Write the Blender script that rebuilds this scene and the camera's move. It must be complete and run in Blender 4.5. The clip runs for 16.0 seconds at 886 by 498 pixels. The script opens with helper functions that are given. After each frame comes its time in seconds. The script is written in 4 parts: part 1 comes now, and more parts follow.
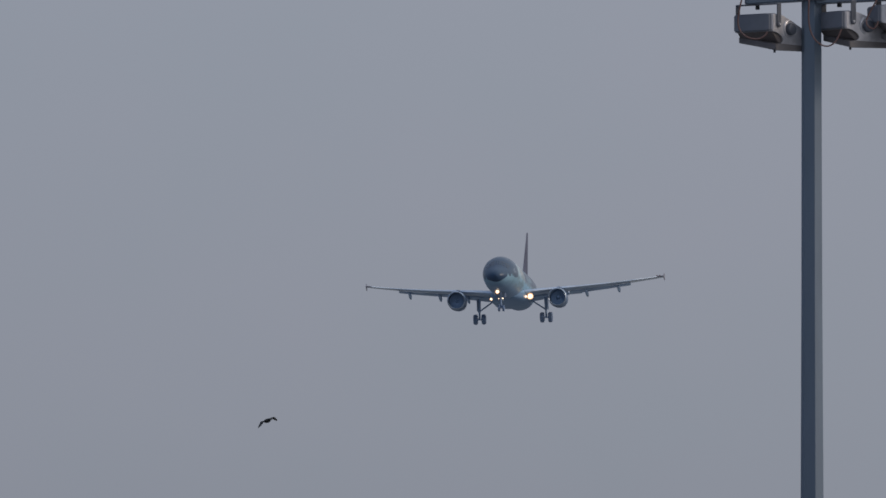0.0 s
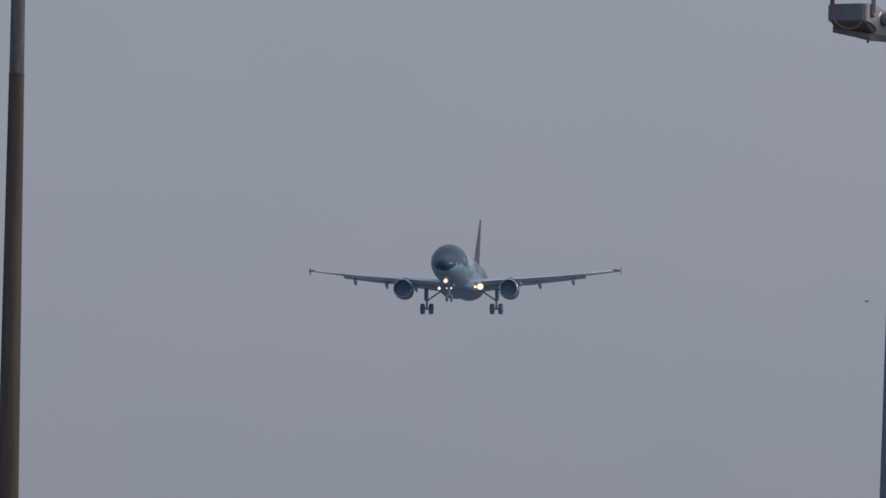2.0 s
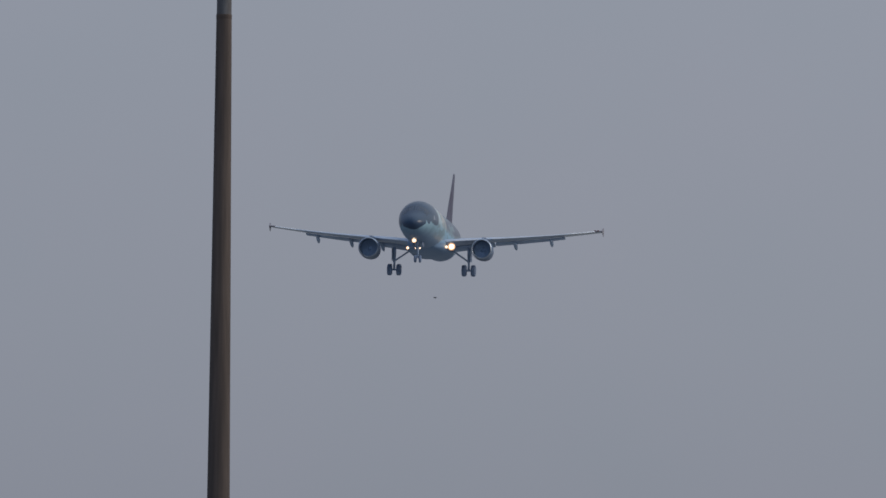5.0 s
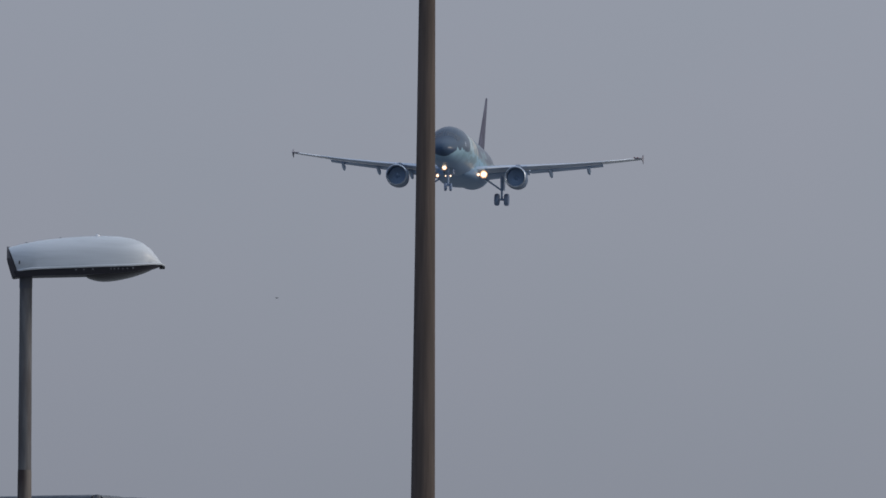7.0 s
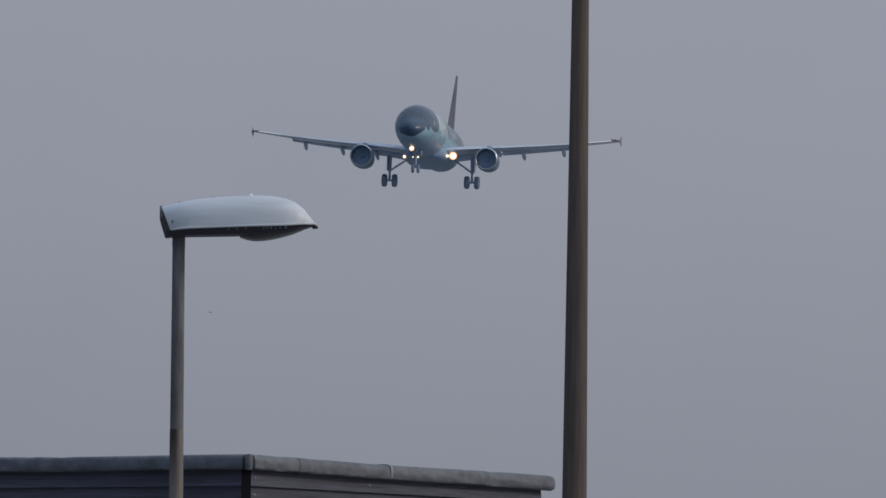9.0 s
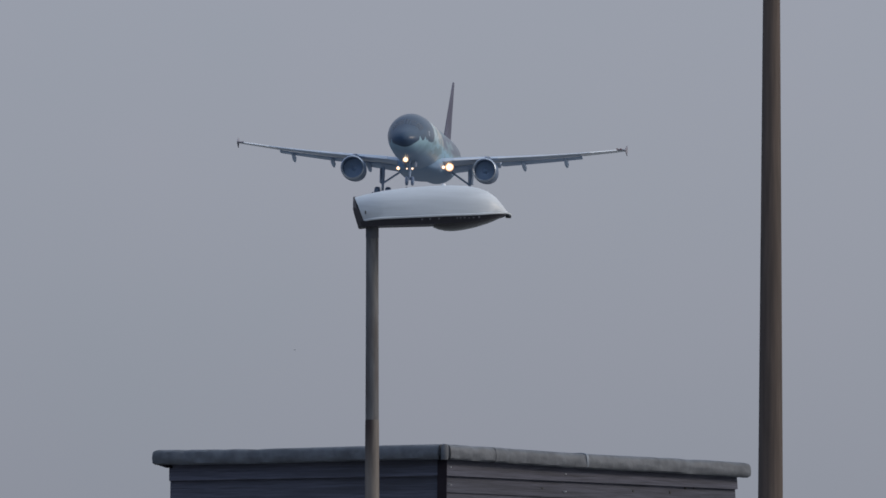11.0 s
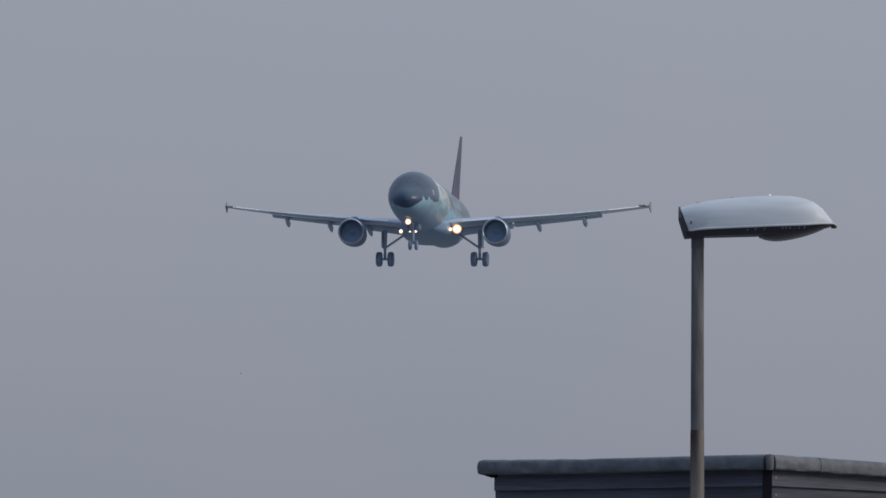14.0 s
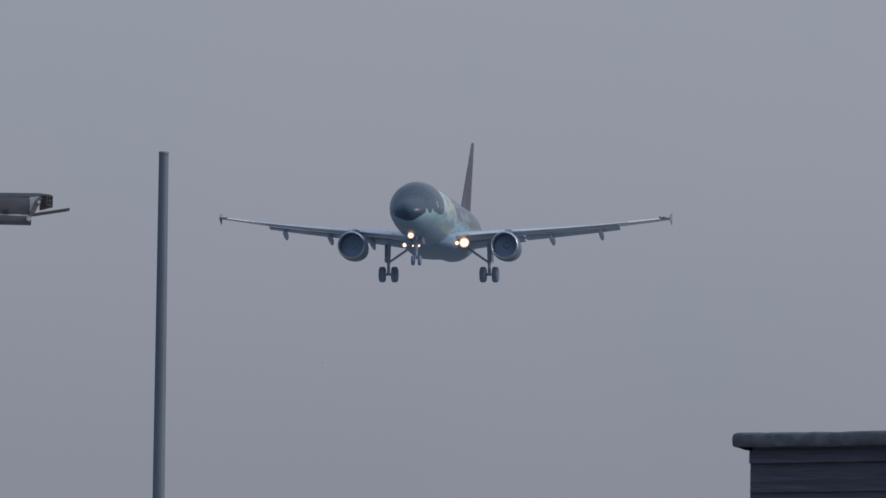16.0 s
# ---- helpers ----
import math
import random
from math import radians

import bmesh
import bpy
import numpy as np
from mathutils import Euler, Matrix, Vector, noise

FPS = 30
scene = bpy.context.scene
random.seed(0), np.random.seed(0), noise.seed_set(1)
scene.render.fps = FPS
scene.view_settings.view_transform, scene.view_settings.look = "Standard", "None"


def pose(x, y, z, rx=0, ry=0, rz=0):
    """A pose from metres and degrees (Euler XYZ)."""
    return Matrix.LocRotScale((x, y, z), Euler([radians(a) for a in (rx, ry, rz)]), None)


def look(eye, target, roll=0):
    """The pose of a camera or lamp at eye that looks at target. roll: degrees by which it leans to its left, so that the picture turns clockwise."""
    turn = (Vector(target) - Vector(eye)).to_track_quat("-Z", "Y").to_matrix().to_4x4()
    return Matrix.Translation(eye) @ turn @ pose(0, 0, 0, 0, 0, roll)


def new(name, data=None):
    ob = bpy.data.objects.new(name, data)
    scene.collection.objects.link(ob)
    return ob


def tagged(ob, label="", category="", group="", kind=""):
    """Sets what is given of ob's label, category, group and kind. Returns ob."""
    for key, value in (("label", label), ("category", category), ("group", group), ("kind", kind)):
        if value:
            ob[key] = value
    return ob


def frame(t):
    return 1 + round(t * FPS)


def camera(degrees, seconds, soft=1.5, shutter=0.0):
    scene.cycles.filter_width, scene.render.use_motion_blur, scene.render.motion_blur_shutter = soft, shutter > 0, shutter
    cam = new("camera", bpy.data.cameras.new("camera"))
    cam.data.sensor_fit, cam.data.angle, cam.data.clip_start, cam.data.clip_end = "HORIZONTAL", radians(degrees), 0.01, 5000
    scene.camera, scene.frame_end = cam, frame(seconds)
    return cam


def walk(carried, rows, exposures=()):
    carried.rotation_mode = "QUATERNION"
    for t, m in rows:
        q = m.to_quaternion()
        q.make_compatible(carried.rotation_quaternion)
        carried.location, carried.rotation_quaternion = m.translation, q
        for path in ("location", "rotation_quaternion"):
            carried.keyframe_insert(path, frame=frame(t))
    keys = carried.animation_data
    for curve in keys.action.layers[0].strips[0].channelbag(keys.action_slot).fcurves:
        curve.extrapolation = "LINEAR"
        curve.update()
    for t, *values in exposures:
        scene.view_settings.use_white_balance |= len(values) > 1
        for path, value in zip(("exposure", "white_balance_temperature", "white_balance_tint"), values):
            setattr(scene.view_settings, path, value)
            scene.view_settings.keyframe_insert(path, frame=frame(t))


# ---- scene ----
EYE = (0.0, 0.0, 1.7)
VIEW = [(0, 1.0957, 3.0496, -0.221),
        (0.5, 1.0242, 3.0497, 0.344),
        (1, 1.0019, 3.0531, 0.417),
        (1.5, 0.9750, 3.0537, 0.801),
        (2, 0.9117, 3.0015, 1.595),
        (2.5, 0.8619, 2.9862, 1.843),
        (3, 0.7994, 2.9412, 1.311),
        (3.2, 0.7657, 2.9224, 1.164),
        (5.3, 0.3782, 2.8294, 1.013),
        (5.5, 0.3481, 2.7979, 0.934),
        (6, 0.2458, 2.7299, 1.187),
        (6.5, 0.1355, 2.6645, 0.909),
        (7, 0.0389, 2.6602, 0.914),
        (7.5, -0.0479, 2.6688, 1.156),
        (8, -0.1299, 2.6733, 0.626),
        (8.5, -0.2386, 2.6338, 0.920),
        (8.7, -0.2834, 2.5990, 1.146),
        (10.8, -0.6418, 2.5206, 0.759),
        (11, -0.6951, 2.5409, 0.590),
        (11.5, -0.8043, 2.5552, 0.561),
        (12, -0.9290, 2.5512, 0.429),
        (12.5, -1.0534, 2.5639, 0.659),
        (13, -1.1324, 2.5974, 0.756),
        (13.5, -1.2574, 2.5720, 0.821),
        (14, -1.3864, 2.5545, 0.684),
        (14.5, -1.4870, 2.5551, 0.696),
        (15, -1.6222, 2.5375, 0.551),
        (15.5, -1.8011, 2.4967, 0.427),
        (16, -1.9270, 2.4902, 0.682)]
FLIGHT = [(0, 65.78, 3050.60, 160.35, 7.27, 2.54, 1.49),
          (0.5, 61.32, 3018.11, 158.50, 7.29, 2.50, 1.57),
          (1, 56.86, 2985.62, 156.69, 7.30, 2.47, 1.50),
          (1.5, 52.39, 2953.12, 154.92, 7.30, 2.44, 0.77),
          (2, 48.21, 2920.65, 152.39, 7.27, 2.43, 1.30),
          (2.5, 43.61, 2888.16, 150.35, 7.24, 2.41, 0.41),
          (3, 39.04, 2855.67, 147.98, 7.19, 2.41, -0.25),
          (3.2, 37.17, 2842.67, 147.12, 7.17, 2.40, -0.50),
          (5.3, 18.17, 2706.11, 138.24, 6.85, 2.43, -0.16),
          (5.5, 16.37, 2693.10, 137.25, 6.82, 2.44, -0.27),
          (6, 11.89, 2660.55, 135.38, 6.72, 2.45, -0.15),
          (6.5, 7.62, 2628.01, 133.15, 6.62, 2.47, -0.47),
          (7, 3.21, 2595.46, 131.11, 6.52, 2.49, -0.42),
          (7.5, -1.10, 2562.90, 129.09, 6.42, 2.51, -0.03),
          (8, -5.43, 2530.35, 126.64, 6.32, 2.53, -0.68),
          (8.5, -9.57, 2497.77, 124.65, 6.22, 2.55, -0.62),
          (8.7, -11.28, 2484.74, 123.79, 6.18, 2.55, -0.72),
          (10.8, -28.54, 2347.84, 114.90, 5.82, 2.62, -0.76),
          (11, -30.18, 2334.80, 114.01, 5.79, 2.62, -0.90),
          (11.5, -34.07, 2302.18, 111.79, 5.73, 2.63, -0.66),
          (12, -37.88, 2269.56, 109.56, 5.68, 2.63, -0.72),
          (12.5, -41.65, 2236.94, 107.24, 5.63, 2.63, -0.44),
          (13, -45.40, 2204.31, 104.95, 5.60, 2.62, 0.01),
          (13.5, -49.29, 2171.67, 102.54, 5.59, 2.61, 0.49),
          (14, -53.05, 2139.01, 100.30, 5.59, 2.59, 0.42),
          (14.5, -56.84, 2106.35, 97.96, 5.60, 2.56, 0.28),
          (15, -60.70, 2073.68, 95.67, 5.64, 2.53, 0.14),
          (15.5, -64.53, 2040.99, 93.39, 5.69, 2.49, -0.04),
          (16, -68.34, 2008.29, 91.13, 5.76, 2.44, 0.31)]


def cam_pose(turn, tilt, roll):
    """The camera stands on the spot: turn to the right, tilt upwards, roll, in degrees."""
    a, e = radians(turn), radians(tilt)
    way = Vector((math.sin(a) * math.cos(e), math.cos(a) * math.cos(e), math.sin(e)))
    return look(EYE, Vector(EYE) + way * 100, roll)


cam = camera(1.88, 16.0, soft=1.6)
walk(cam, [(t, cam_pose(a, b, c)) for t, a, b, c in VIEW],
     exposures=[(0, -0.03, 6500, 10), (3, -0.01, 6500, 10), (5.5, 0.0, 6500, 10), (7, 0.09, 6510, 10), (8.5, 0.08, 6530, 10), (11, 0.24, 6600, 10),
                (12.5, 0.24, 6590, 10), (14, 0.20, 6550, 10), (16, 0.15, 6550, 10)])

# ---- world: an overcast afternoon, brightest overhead, with a veiled sun to the right ----
SUN_AZ, SUN_EL = 97.0, 24.0      # degrees, clockwise from the view axis; height
world = bpy.data.worlds.new("overcast_sky")
scene.world = world
world.use_nodes = True
wn, wl = world.node_tree.nodes, world.node_tree.links
wn.clear()
out = wn.new("ShaderNodeOutputWorld")
back = wn.new("ShaderNodeBackground")
wl.new(back.outputs[0], out.inputs[0])
sky = wn.new("ShaderNodeTexSky")
sky.sky_type, sky.sun_disc = "NISHITA", False
sky.sun_elevation, sky.sun_rotation = radians(SUN_EL), radians(SUN_AZ)
sky.dust_density, sky.air_density = 3.0, 1.5
coord = wn.new("ShaderNodeTexCoord")
split = wn.new("ShaderNodeSeparateXYZ")
wl.new(coord.outputs["Generated"], split.inputs[0])
ramp = wn.new("ShaderNodeValToRGB")          # cloud cover by height over the horizon
ramp.color_ramp.interpolation = "LINEAR"
cover = [(0.034, (0.2155, 0.2357, 0.284)), (0.046, (0.250, 0.2723, 0.3264)), (0.07, (0.285, 0.313, 0.379)),
         (0.3, (0.34, 0.39, 0.485)), (1.0, (0.54, 0.63, 0.78))]
ramp.color_ramp.elements[0].position, ramp.color_ramp.elements[1].position = 0.0, 1.0
for k, (at, rgb) in enumerate(cover):
    el = ramp.color_ramp.elements[0] if k == 0 else ramp.color_ramp.elements[-1] if k == 4 else ramp.color_ramp.elements.new(at)
    el.position, el.color = at, (*rgb, 1)
wl.new(split.outputs["Z"], ramp.inputs[0])
cloud = wn.new("ShaderNodeTexNoise")          # faint unevenness of the cloud sheet
cloud.inputs["Scale"].default_value, cloud.inputs["Detail"].default_value = 90.0, 3.0
wl.new(coord.outputs["Generated"], cloud.inputs["Vector"])
tint = wn.new("ShaderNodeMix")
tint.data_type = "RGBA"
wl.new(cloud.outputs["Fac"], tint.inputs["Factor"])
tint.inputs[6].default_value, tint.inputs[7].default_value = (0.955, 0.99, 0.985, 1), (1.045, 1.01, 1.02, 1)
veil = wn.new("ShaderNodeMix")
veil.data_type, veil.blend_type = "RGBA", "MULTIPLY"
veil.inputs["Factor"].default_value = 1.0
side = wn.new("ShaderNodeVectorMath")         # the cloud is brighter and warmer on the sun's side
side.operation = "MULTIPLY_ADD"
across = wn.new("ShaderNodeCombineXYZ")
for k in range(3):
    wl.new(split.outputs["X"], across.inputs[k])
wl.new(across.outputs[0], side.inputs[0])
side.inputs[1].default_value, side.inputs[2].default_value = (0.78, 0.68, 0.50), (1, 1, 1)
lit = wn.new("ShaderNodeMix")
lit.data_type, lit.blend_type = "RGBA", "MULTIPLY"
lit.inputs["Factor"].default_value = 1.0
wl.new(ramp.outputs[0], lit.inputs[6])
wl.new(side.outputs[0], lit.inputs[7])
wl.new(lit.outputs[2], veil.inputs[6])
wl.new(tint.outputs[2], veil.inputs[7])
dim = wn.new("ShaderNodeMix")                 # the clear sky above the clouds only seeps through
dim.data_type, dim.blend_type = "RGBA", "MULTIPLY"
dim.inputs["Factor"].default_value = 1.0
dim.inputs[7].default_value = (0.004, 0.004, 0.004, 1)
wl.new(sky.outputs[0], dim.inputs[6])
both = wn.new("ShaderNodeMix")
both.data_type, both.blend_type = "RGBA", "ADD"
both.inputs["Factor"].default_value = 1.0
wl.new(veil.outputs[2], both.inputs[6])
wl.new(dim.outputs[2], both.inputs[7])
wl.new(both.outputs[2], back.inputs["Color"])
back.inputs["Strength"].default_value = 1.0

sun = new("sun", bpy.data.lights.new("sun", "SUN"))
sun.data.energy, sun.data.angle, sun.data.color = 0.8, radians(11), (1.0, 0.86, 0.72)
sun_from = Vector((math.sin(radians(SUN_AZ)) * math.cos(radians(SUN_EL)), math.cos(radians(SUN_AZ)) * math.cos(radians(SUN_EL)),
                   math.sin(radians(SUN_EL))))
sun.matrix_world = look(sun_from * 200, (0, 0, 0))


# ---- materials ----
def surface(name, color, rough=0.6, metal=0.0, spread=0.12, grain=8.0, stain=0.8, dirt=(0.08, 0.07, 0.06), dirt_amount=0.15,
            bump=0.1, stretch=(1, 1, 1), coat=0.0, emit=None):
    """A painted or raw surface with fine grain, larger stains, uneven gloss and slight relief, in metres of its object."""
    m = bpy.data.materials.new(name)
    m.use_nodes = True
    n, l = m.node_tree.nodes, m.node_tree.links
    b = n["Principled BSDF"]
    tc = n.new("ShaderNodeTexCoord")
    mp = n.new("ShaderNodeMapping")
    mp.inputs["Scale"].default_value = stretch
    l.new(tc.outputs["Object"], mp.inputs[0])
    fine, large = n.new("ShaderNodeTexNoise"), n.new("ShaderNodeTexNoise")
    fine.inputs["Scale"].default_value, fine.inputs["Detail"].default_value = grain, 5
    large.inputs["Scale"].default_value, large.inputs["Detail"].default_value = stain, 4
    for q in (fine, large):
        l.new(mp.outputs[0], q.inputs["Vector"])
    shade = n.new("ShaderNodeMix")
    shade.data_type = "RGBA"
    shade.inputs[6].default_value = (*[c * (1 - spread) for c in color], 1)
    shade.inputs[7].default_value = (*[min(1, c * (1 + spread)) for c in color], 1)
    l.new(fine.outputs["Fac"], shade.inputs["Factor"])
    edge = n.new("ShaderNodeMapRange")
    edge.inputs[1].default_value, edge.inputs[2].default_value = 0.48, 0.72
    edge.inputs[3].default_value, edge.inputs[4].default_value = 0.0, dirt_amount
    l.new(large.outputs["Fac"], edge.inputs[0])
    worn = n.new("ShaderNodeMix")
    worn.data_type = "RGBA"
    worn.inputs[7].default_value = (*dirt, 1)
    l.new(edge.outputs[0], worn.inputs["Factor"])
    l.new(shade.outputs[2], worn.inputs[6])
    l.new(worn.outputs[2], b.inputs["Base Color"])
    gloss = n.new("ShaderNodeMapRange")
    gloss.inputs[3].default_value, gloss.inputs[4].default_value = max(0.02, rough - 0.1), min(1, rough + 0.12)
    l.new(large.outputs["Fac"], gloss.inputs[0])
    l.new(gloss.outputs[0], b.inputs["Roughness"])
    b.inputs["Metallic"].default_value = metal
    b.inputs["Coat Weight"].default_value = coat
    if bump:
        bp = n.new("ShaderNodeBump")
        bp.inputs["Strength"].default_value, bp.inputs["Distance"].default_value = bump, 0.01
        l.new(fine.outputs["Fac"], bp.inputs["Height"])
        l.new(bp.outputs[0], b.inputs["Normal"])
    if emit:
        b.inputs["Emission Color"].default_value = (*emit[:3], 1)
        b.inputs["Emission Strength"].default_value = emit[3]
    return m


GALV = surface("galvanised_steel", (0.20, 0.225, 0.26), 0.55, 0.35, 0.10, 30, 3.0, (0.09, 0.10, 0.12), 0.5, 0.05, (1, 1, 0.3))
MAST = surface("mast_steel", (0.155, 0.193, 0.245), 0.5, 0.3, 0.08, 20, 1.5, (0.08, 0.10, 0.13), 0.5, 0.04, (1, 1, 0.25))
RUSTY = surface("brown_weathered_steel", (0.094, 0.070, 0.058), 0.75, 0.0, 0.7, 45, 6.0, (0.045, 0.035, 0.032), 0.7, 0.2, (1, 1, 0.05))
SLATE = surface("slate_housing", (0.185, 0.19, 0.215), 0.5, 0.1, 0.1, 20, 4, (0.06, 0.06, 0.07), 0.3)
CAST = surface("cast_aluminium", (0.60, 0.57, 0.58), 0.34, 0.45, 0.15, 25, 7, (0.2, 0.17, 0.16), 0.6)
DARK = surface("dark_glass_and_rubber", (0.03, 0.032, 0.038), 0.35, 0, 0.15, 15, 4)
GAP_SHADE = surface("gap_shade_brown", (0.135, 0.11, 0.105), 0.6, 0, 0.1, 20, 4)
FRAME = surface("dull_frame_paint", (0.20, 0.175, 0.17), 0.55, 0.1, 0.15, 20, 6, (0.10, 0.085, 0.08), 0.5)
CAPGREY = surface("dark_grey_cap", (0.10, 0.105, 0.125), 0.5, 0.1, 0.2, 20, 4)
CABLE = surface("red_brown_cable", (0.16, 0.085, 0.072), 0.6, 0, 0.1, 30, 6)
CANOPY = surface("pale_lamp_canopy", (0.585, 0.62, 0.655), 0.44, 0, 0.09, 10, 3.5, (0.34, 0.37, 0.39), 0.5, 0.05, (0.5, 1, 6))
WHITECAP = surface("white_plastic", (0.82, 0.83, 0.85), 0.3, 0, 0.04, 20, 10, bump=0)
RIM = surface("dark_lamp_tray", (0.028, 0.026, 0.036), 0.5, 0, 0.2, 40, 10, (0.02, 0.02, 0.02), 0.5)
BOWL = surface("lamp_bowl_plastic", (0.062, 0.058, 0.064), 0.2, 0, 0.08, 20, 8, (0.09, 0.08, 0.07), 0.4)
GREYPOLE = surface("grey_brown_pole", (0.125, 0.124, 0.128), 0.65, 0.1, 0.7, 40, 16, (0.075, 0.060, 0.058), 0.9, 0.15, (1, 1, 0.16))
RUST = surface("rust_sleeve", (0.165, 0.145, 0.13), 0.75, 0.05, 0.6, 50, 14, (0.08, 0.058, 0.05), 0.7, 0.15, (1, 1, 0.12))


def rust_stain(m, z0):
    """A dark pointed rust run below the sleeve's top edge, on one side."""
    n, l = m.node_tree.nodes, m.node_tree.links
    b = n["Principled BSDF"]
    tc, sp = n.new("ShaderNodeTexCoord"), n.new("ShaderNodeSeparateXYZ")
    l.new(tc.outputs["Object"], sp.inputs[0])
    run, side, mul, mix = n.new("ShaderNodeMapRange"), n.new("ShaderNodeMapRange"), n.new("ShaderNodeMath"), n.new("ShaderNodeMix")
    run.inputs[1].default_value, run.inputs[2].default_value = z0 - 0.30, z0 - 0.04
    side.inputs[1].default_value, side.inputs[2].default_value = 0.022, 0.002
    mul.operation = "MULTIPLY"
    l.new(sp.outputs["Z"], run.inputs[0])
    l.new(sp.outputs["X"], side.inputs[0])
    l.new(run.outputs[0], mul.inputs[0])
    l.new(side.outputs[0], mul.inputs[1])
    mix.data_type = "RGBA"
    mix.inputs[7].default_value = (0.045, 0.03, 0.028, 1)
    l.new(mul.outputs[0], mix.inputs["Factor"])
    l.new(b.inputs["Base Color"].links[0].from_socket, mix.inputs[6])
    l.new(mix.outputs[2], b.inputs["Base Color"])


rust_stain(RUST, 1.7 + 136 * math.tan(radians(2.5864)) - 342 * 136 / 47780.0)
ZINC = surface("zinc_coping", (0.120, 0.130, 0.147), 0.62, 0.12, 0.4, 14, 5.0, (0.060, 0.066, 0.076), 0.7, 0.9)
TARRED = surface("tarred_timber", (0.016, 0.014, 0.02), 0.9, 0, 0.2, 20, 3, (0.02, 0.018, 0.022))
TARRED.node_tree.nodes["Principled BSDF"].inputs["Specular IOR Level"].default_value = 0.1
ROOF = surface("roof_felt", (0.06, 0.06, 0.06), 0.9, 0, 0.2, 10, 1)


def board_material():
    m = surface("weathered_boards", (0.080, 0.083, 0.112), 0.8, 0, 0.7, 9, 2.5, (0.045, 0.046, 0.058), 0.8, 0.8, (0.35, 0.35, 8))
    n, l = m.node_tree.nodes, m.node_tree.links
    b = n["Principled BSDF"]
    src = b.inputs["Base Color"].links[0].from_socket
    info, mul, vary = n.new("ShaderNodeObjectInfo"), n.new("ShaderNodeMix"), n.new("ShaderNodeMapRange")
    vary.inputs[3].default_value, vary.inputs[4].default_value = 0.8, 1.2
    l.new(info.outputs["Random"], vary.inputs[0])
    mul.data_type, mul.blend_type = "RGBA", "MULTIPLY"
    mul.inputs["Factor"].default_value = 1
    l.new(src, mul.inputs[6])
    l.new(vary.outputs[0], mul.inputs[7])
    l.new(mul.outputs[2], b.inputs["Base Color"])
    return m


BOARD = board_material()
GROUND = surface("grass_and_tarmac", (0.17, 0.175, 0.17), 0.9, 0, 0.3, 0.8, 0.02, (0.20, 0.20, 0.21), 0.9, 0.3)

# the airliner; its base colours are lifted towards blue-grey for distance haze
PAINT_WING = surface("hazed_wing_paint", (0.44, 0.52, 0.64), 0.5, 0, 0.06, 1.5, 0.5, (0.22, 0.25, 0.29), 0.4, 0.0, (1, 1, 1), 0.1)
# outer wing lightened so that it fades into the hazy sky
PAINT_PALE = surface("sky_faded_wing", (0.84, 0.86, 0.89), 0.5, 0, 0.05, 1.5, 0.5, (0.6, 0.63, 0.67), 0.25, 0.0)
PAINT_SLAT = surface("slat_pale_grey", (0.54, 0.59, 0.67), 0.5, 0, 0.06, 1.5, 0.5, (0.4, 0.43, 0.47), 0.3, 0.0)
PAINT_FLAP = surface("hazed_flap_paint", (0.42, 0.53, 0.69), 0.55, 0, 0.1, 1.5, 0.6, (0.22, 0.28, 0.36), 0.4, 0.0)
PAINT_FIN = surface("fin_dark_plum", (0.072, 0.074, 0.122), 0.55, 0, 0.1, 1.0, 0.3, (0.05, 0.045, 0.07), 0.4, 0.0)
NACELLE = surface("hazed_nacelle_paint", (0.135, 0.19, 0.295), 0.45, 0, 0.06, 1.0, 0.5, (0.09, 0.12, 0.17), 0.3, 0.0)
LIP = surface("polished_intake_lip", (0.44, 0.50, 0.58), 0.3, 0.7, 0.05, 2.0, 1.0, (0.3, 0.3, 0.3), 0.2, 0.0)
FAN = surface("hazed_fan", (0.26, 0.37, 0.54), 0.9, 0.0, 0.05, 3.0, 1.0)
GEAR = surface("hazed_gear_metal", (0.36, 0.46, 0.61), 0.5, 0.2, 0.1, 6, 2)
TYRE = surface("hazed_tyre", (0.185, 0.25, 0.375), 0.8, 0, 0.1, 8, 2)
WHEEL = surface("wheel_hub", (0.13, 0.14, 0.16), 0.5, 0.3, 0.1, 8, 2)
GLASS = surface("cockpit_glass", (0.026, 0.048, 0.085), 0.25, 0, 0.05, 2, 1, bump=0.0)
LAMP_MAIN = surface("landing_light", (0.9, 0.85, 0.7), 0.2, 0, bump=0, emit=(1.0, 0.76, 0.46, 2.6))
LAMP_NOSE = surface("taxi_light", (0.9, 0.85, 0.7), 0.2, 0, bump=0, emit=(1.0, 0.82, 0.55, 2.2))
# glow of the orange glare around the lamps
LAMP_GLARE = surface("lamp_glare", (0.8, 0.6, 0.4), 0.3, 0, bump=0, emit=(1.0, 0.50, 0.26, 0.8))
LAMP_SMALL = surface("turnoff_light", (0.9, 0.85, 0.7), 0.2, 0, bump=0, emit=(1.0, 0.88, 0.68, 1.8))
TIP_DARK = surface("dark_plum_tip", (0.24, 0.23, 0.27), 0.5, 0, 0.08, 2, 1, bump=0)
LAMP_RED = surface("red_tip_light", (0.21, 0.10, 0.11), 0.4, 0, bump=0)
# the far bird's dark feathers, greyed by haze put into the colour
PLUMAGE = surface("hazed_feathers", (0.17, 0.17, 0.18), 0.7, 0, 0.3, 30, 8)
FEATHER = surface("black_feathers", (0.012, 0.012, 0.014), 0.7, 0, 0.3, 30, 8)


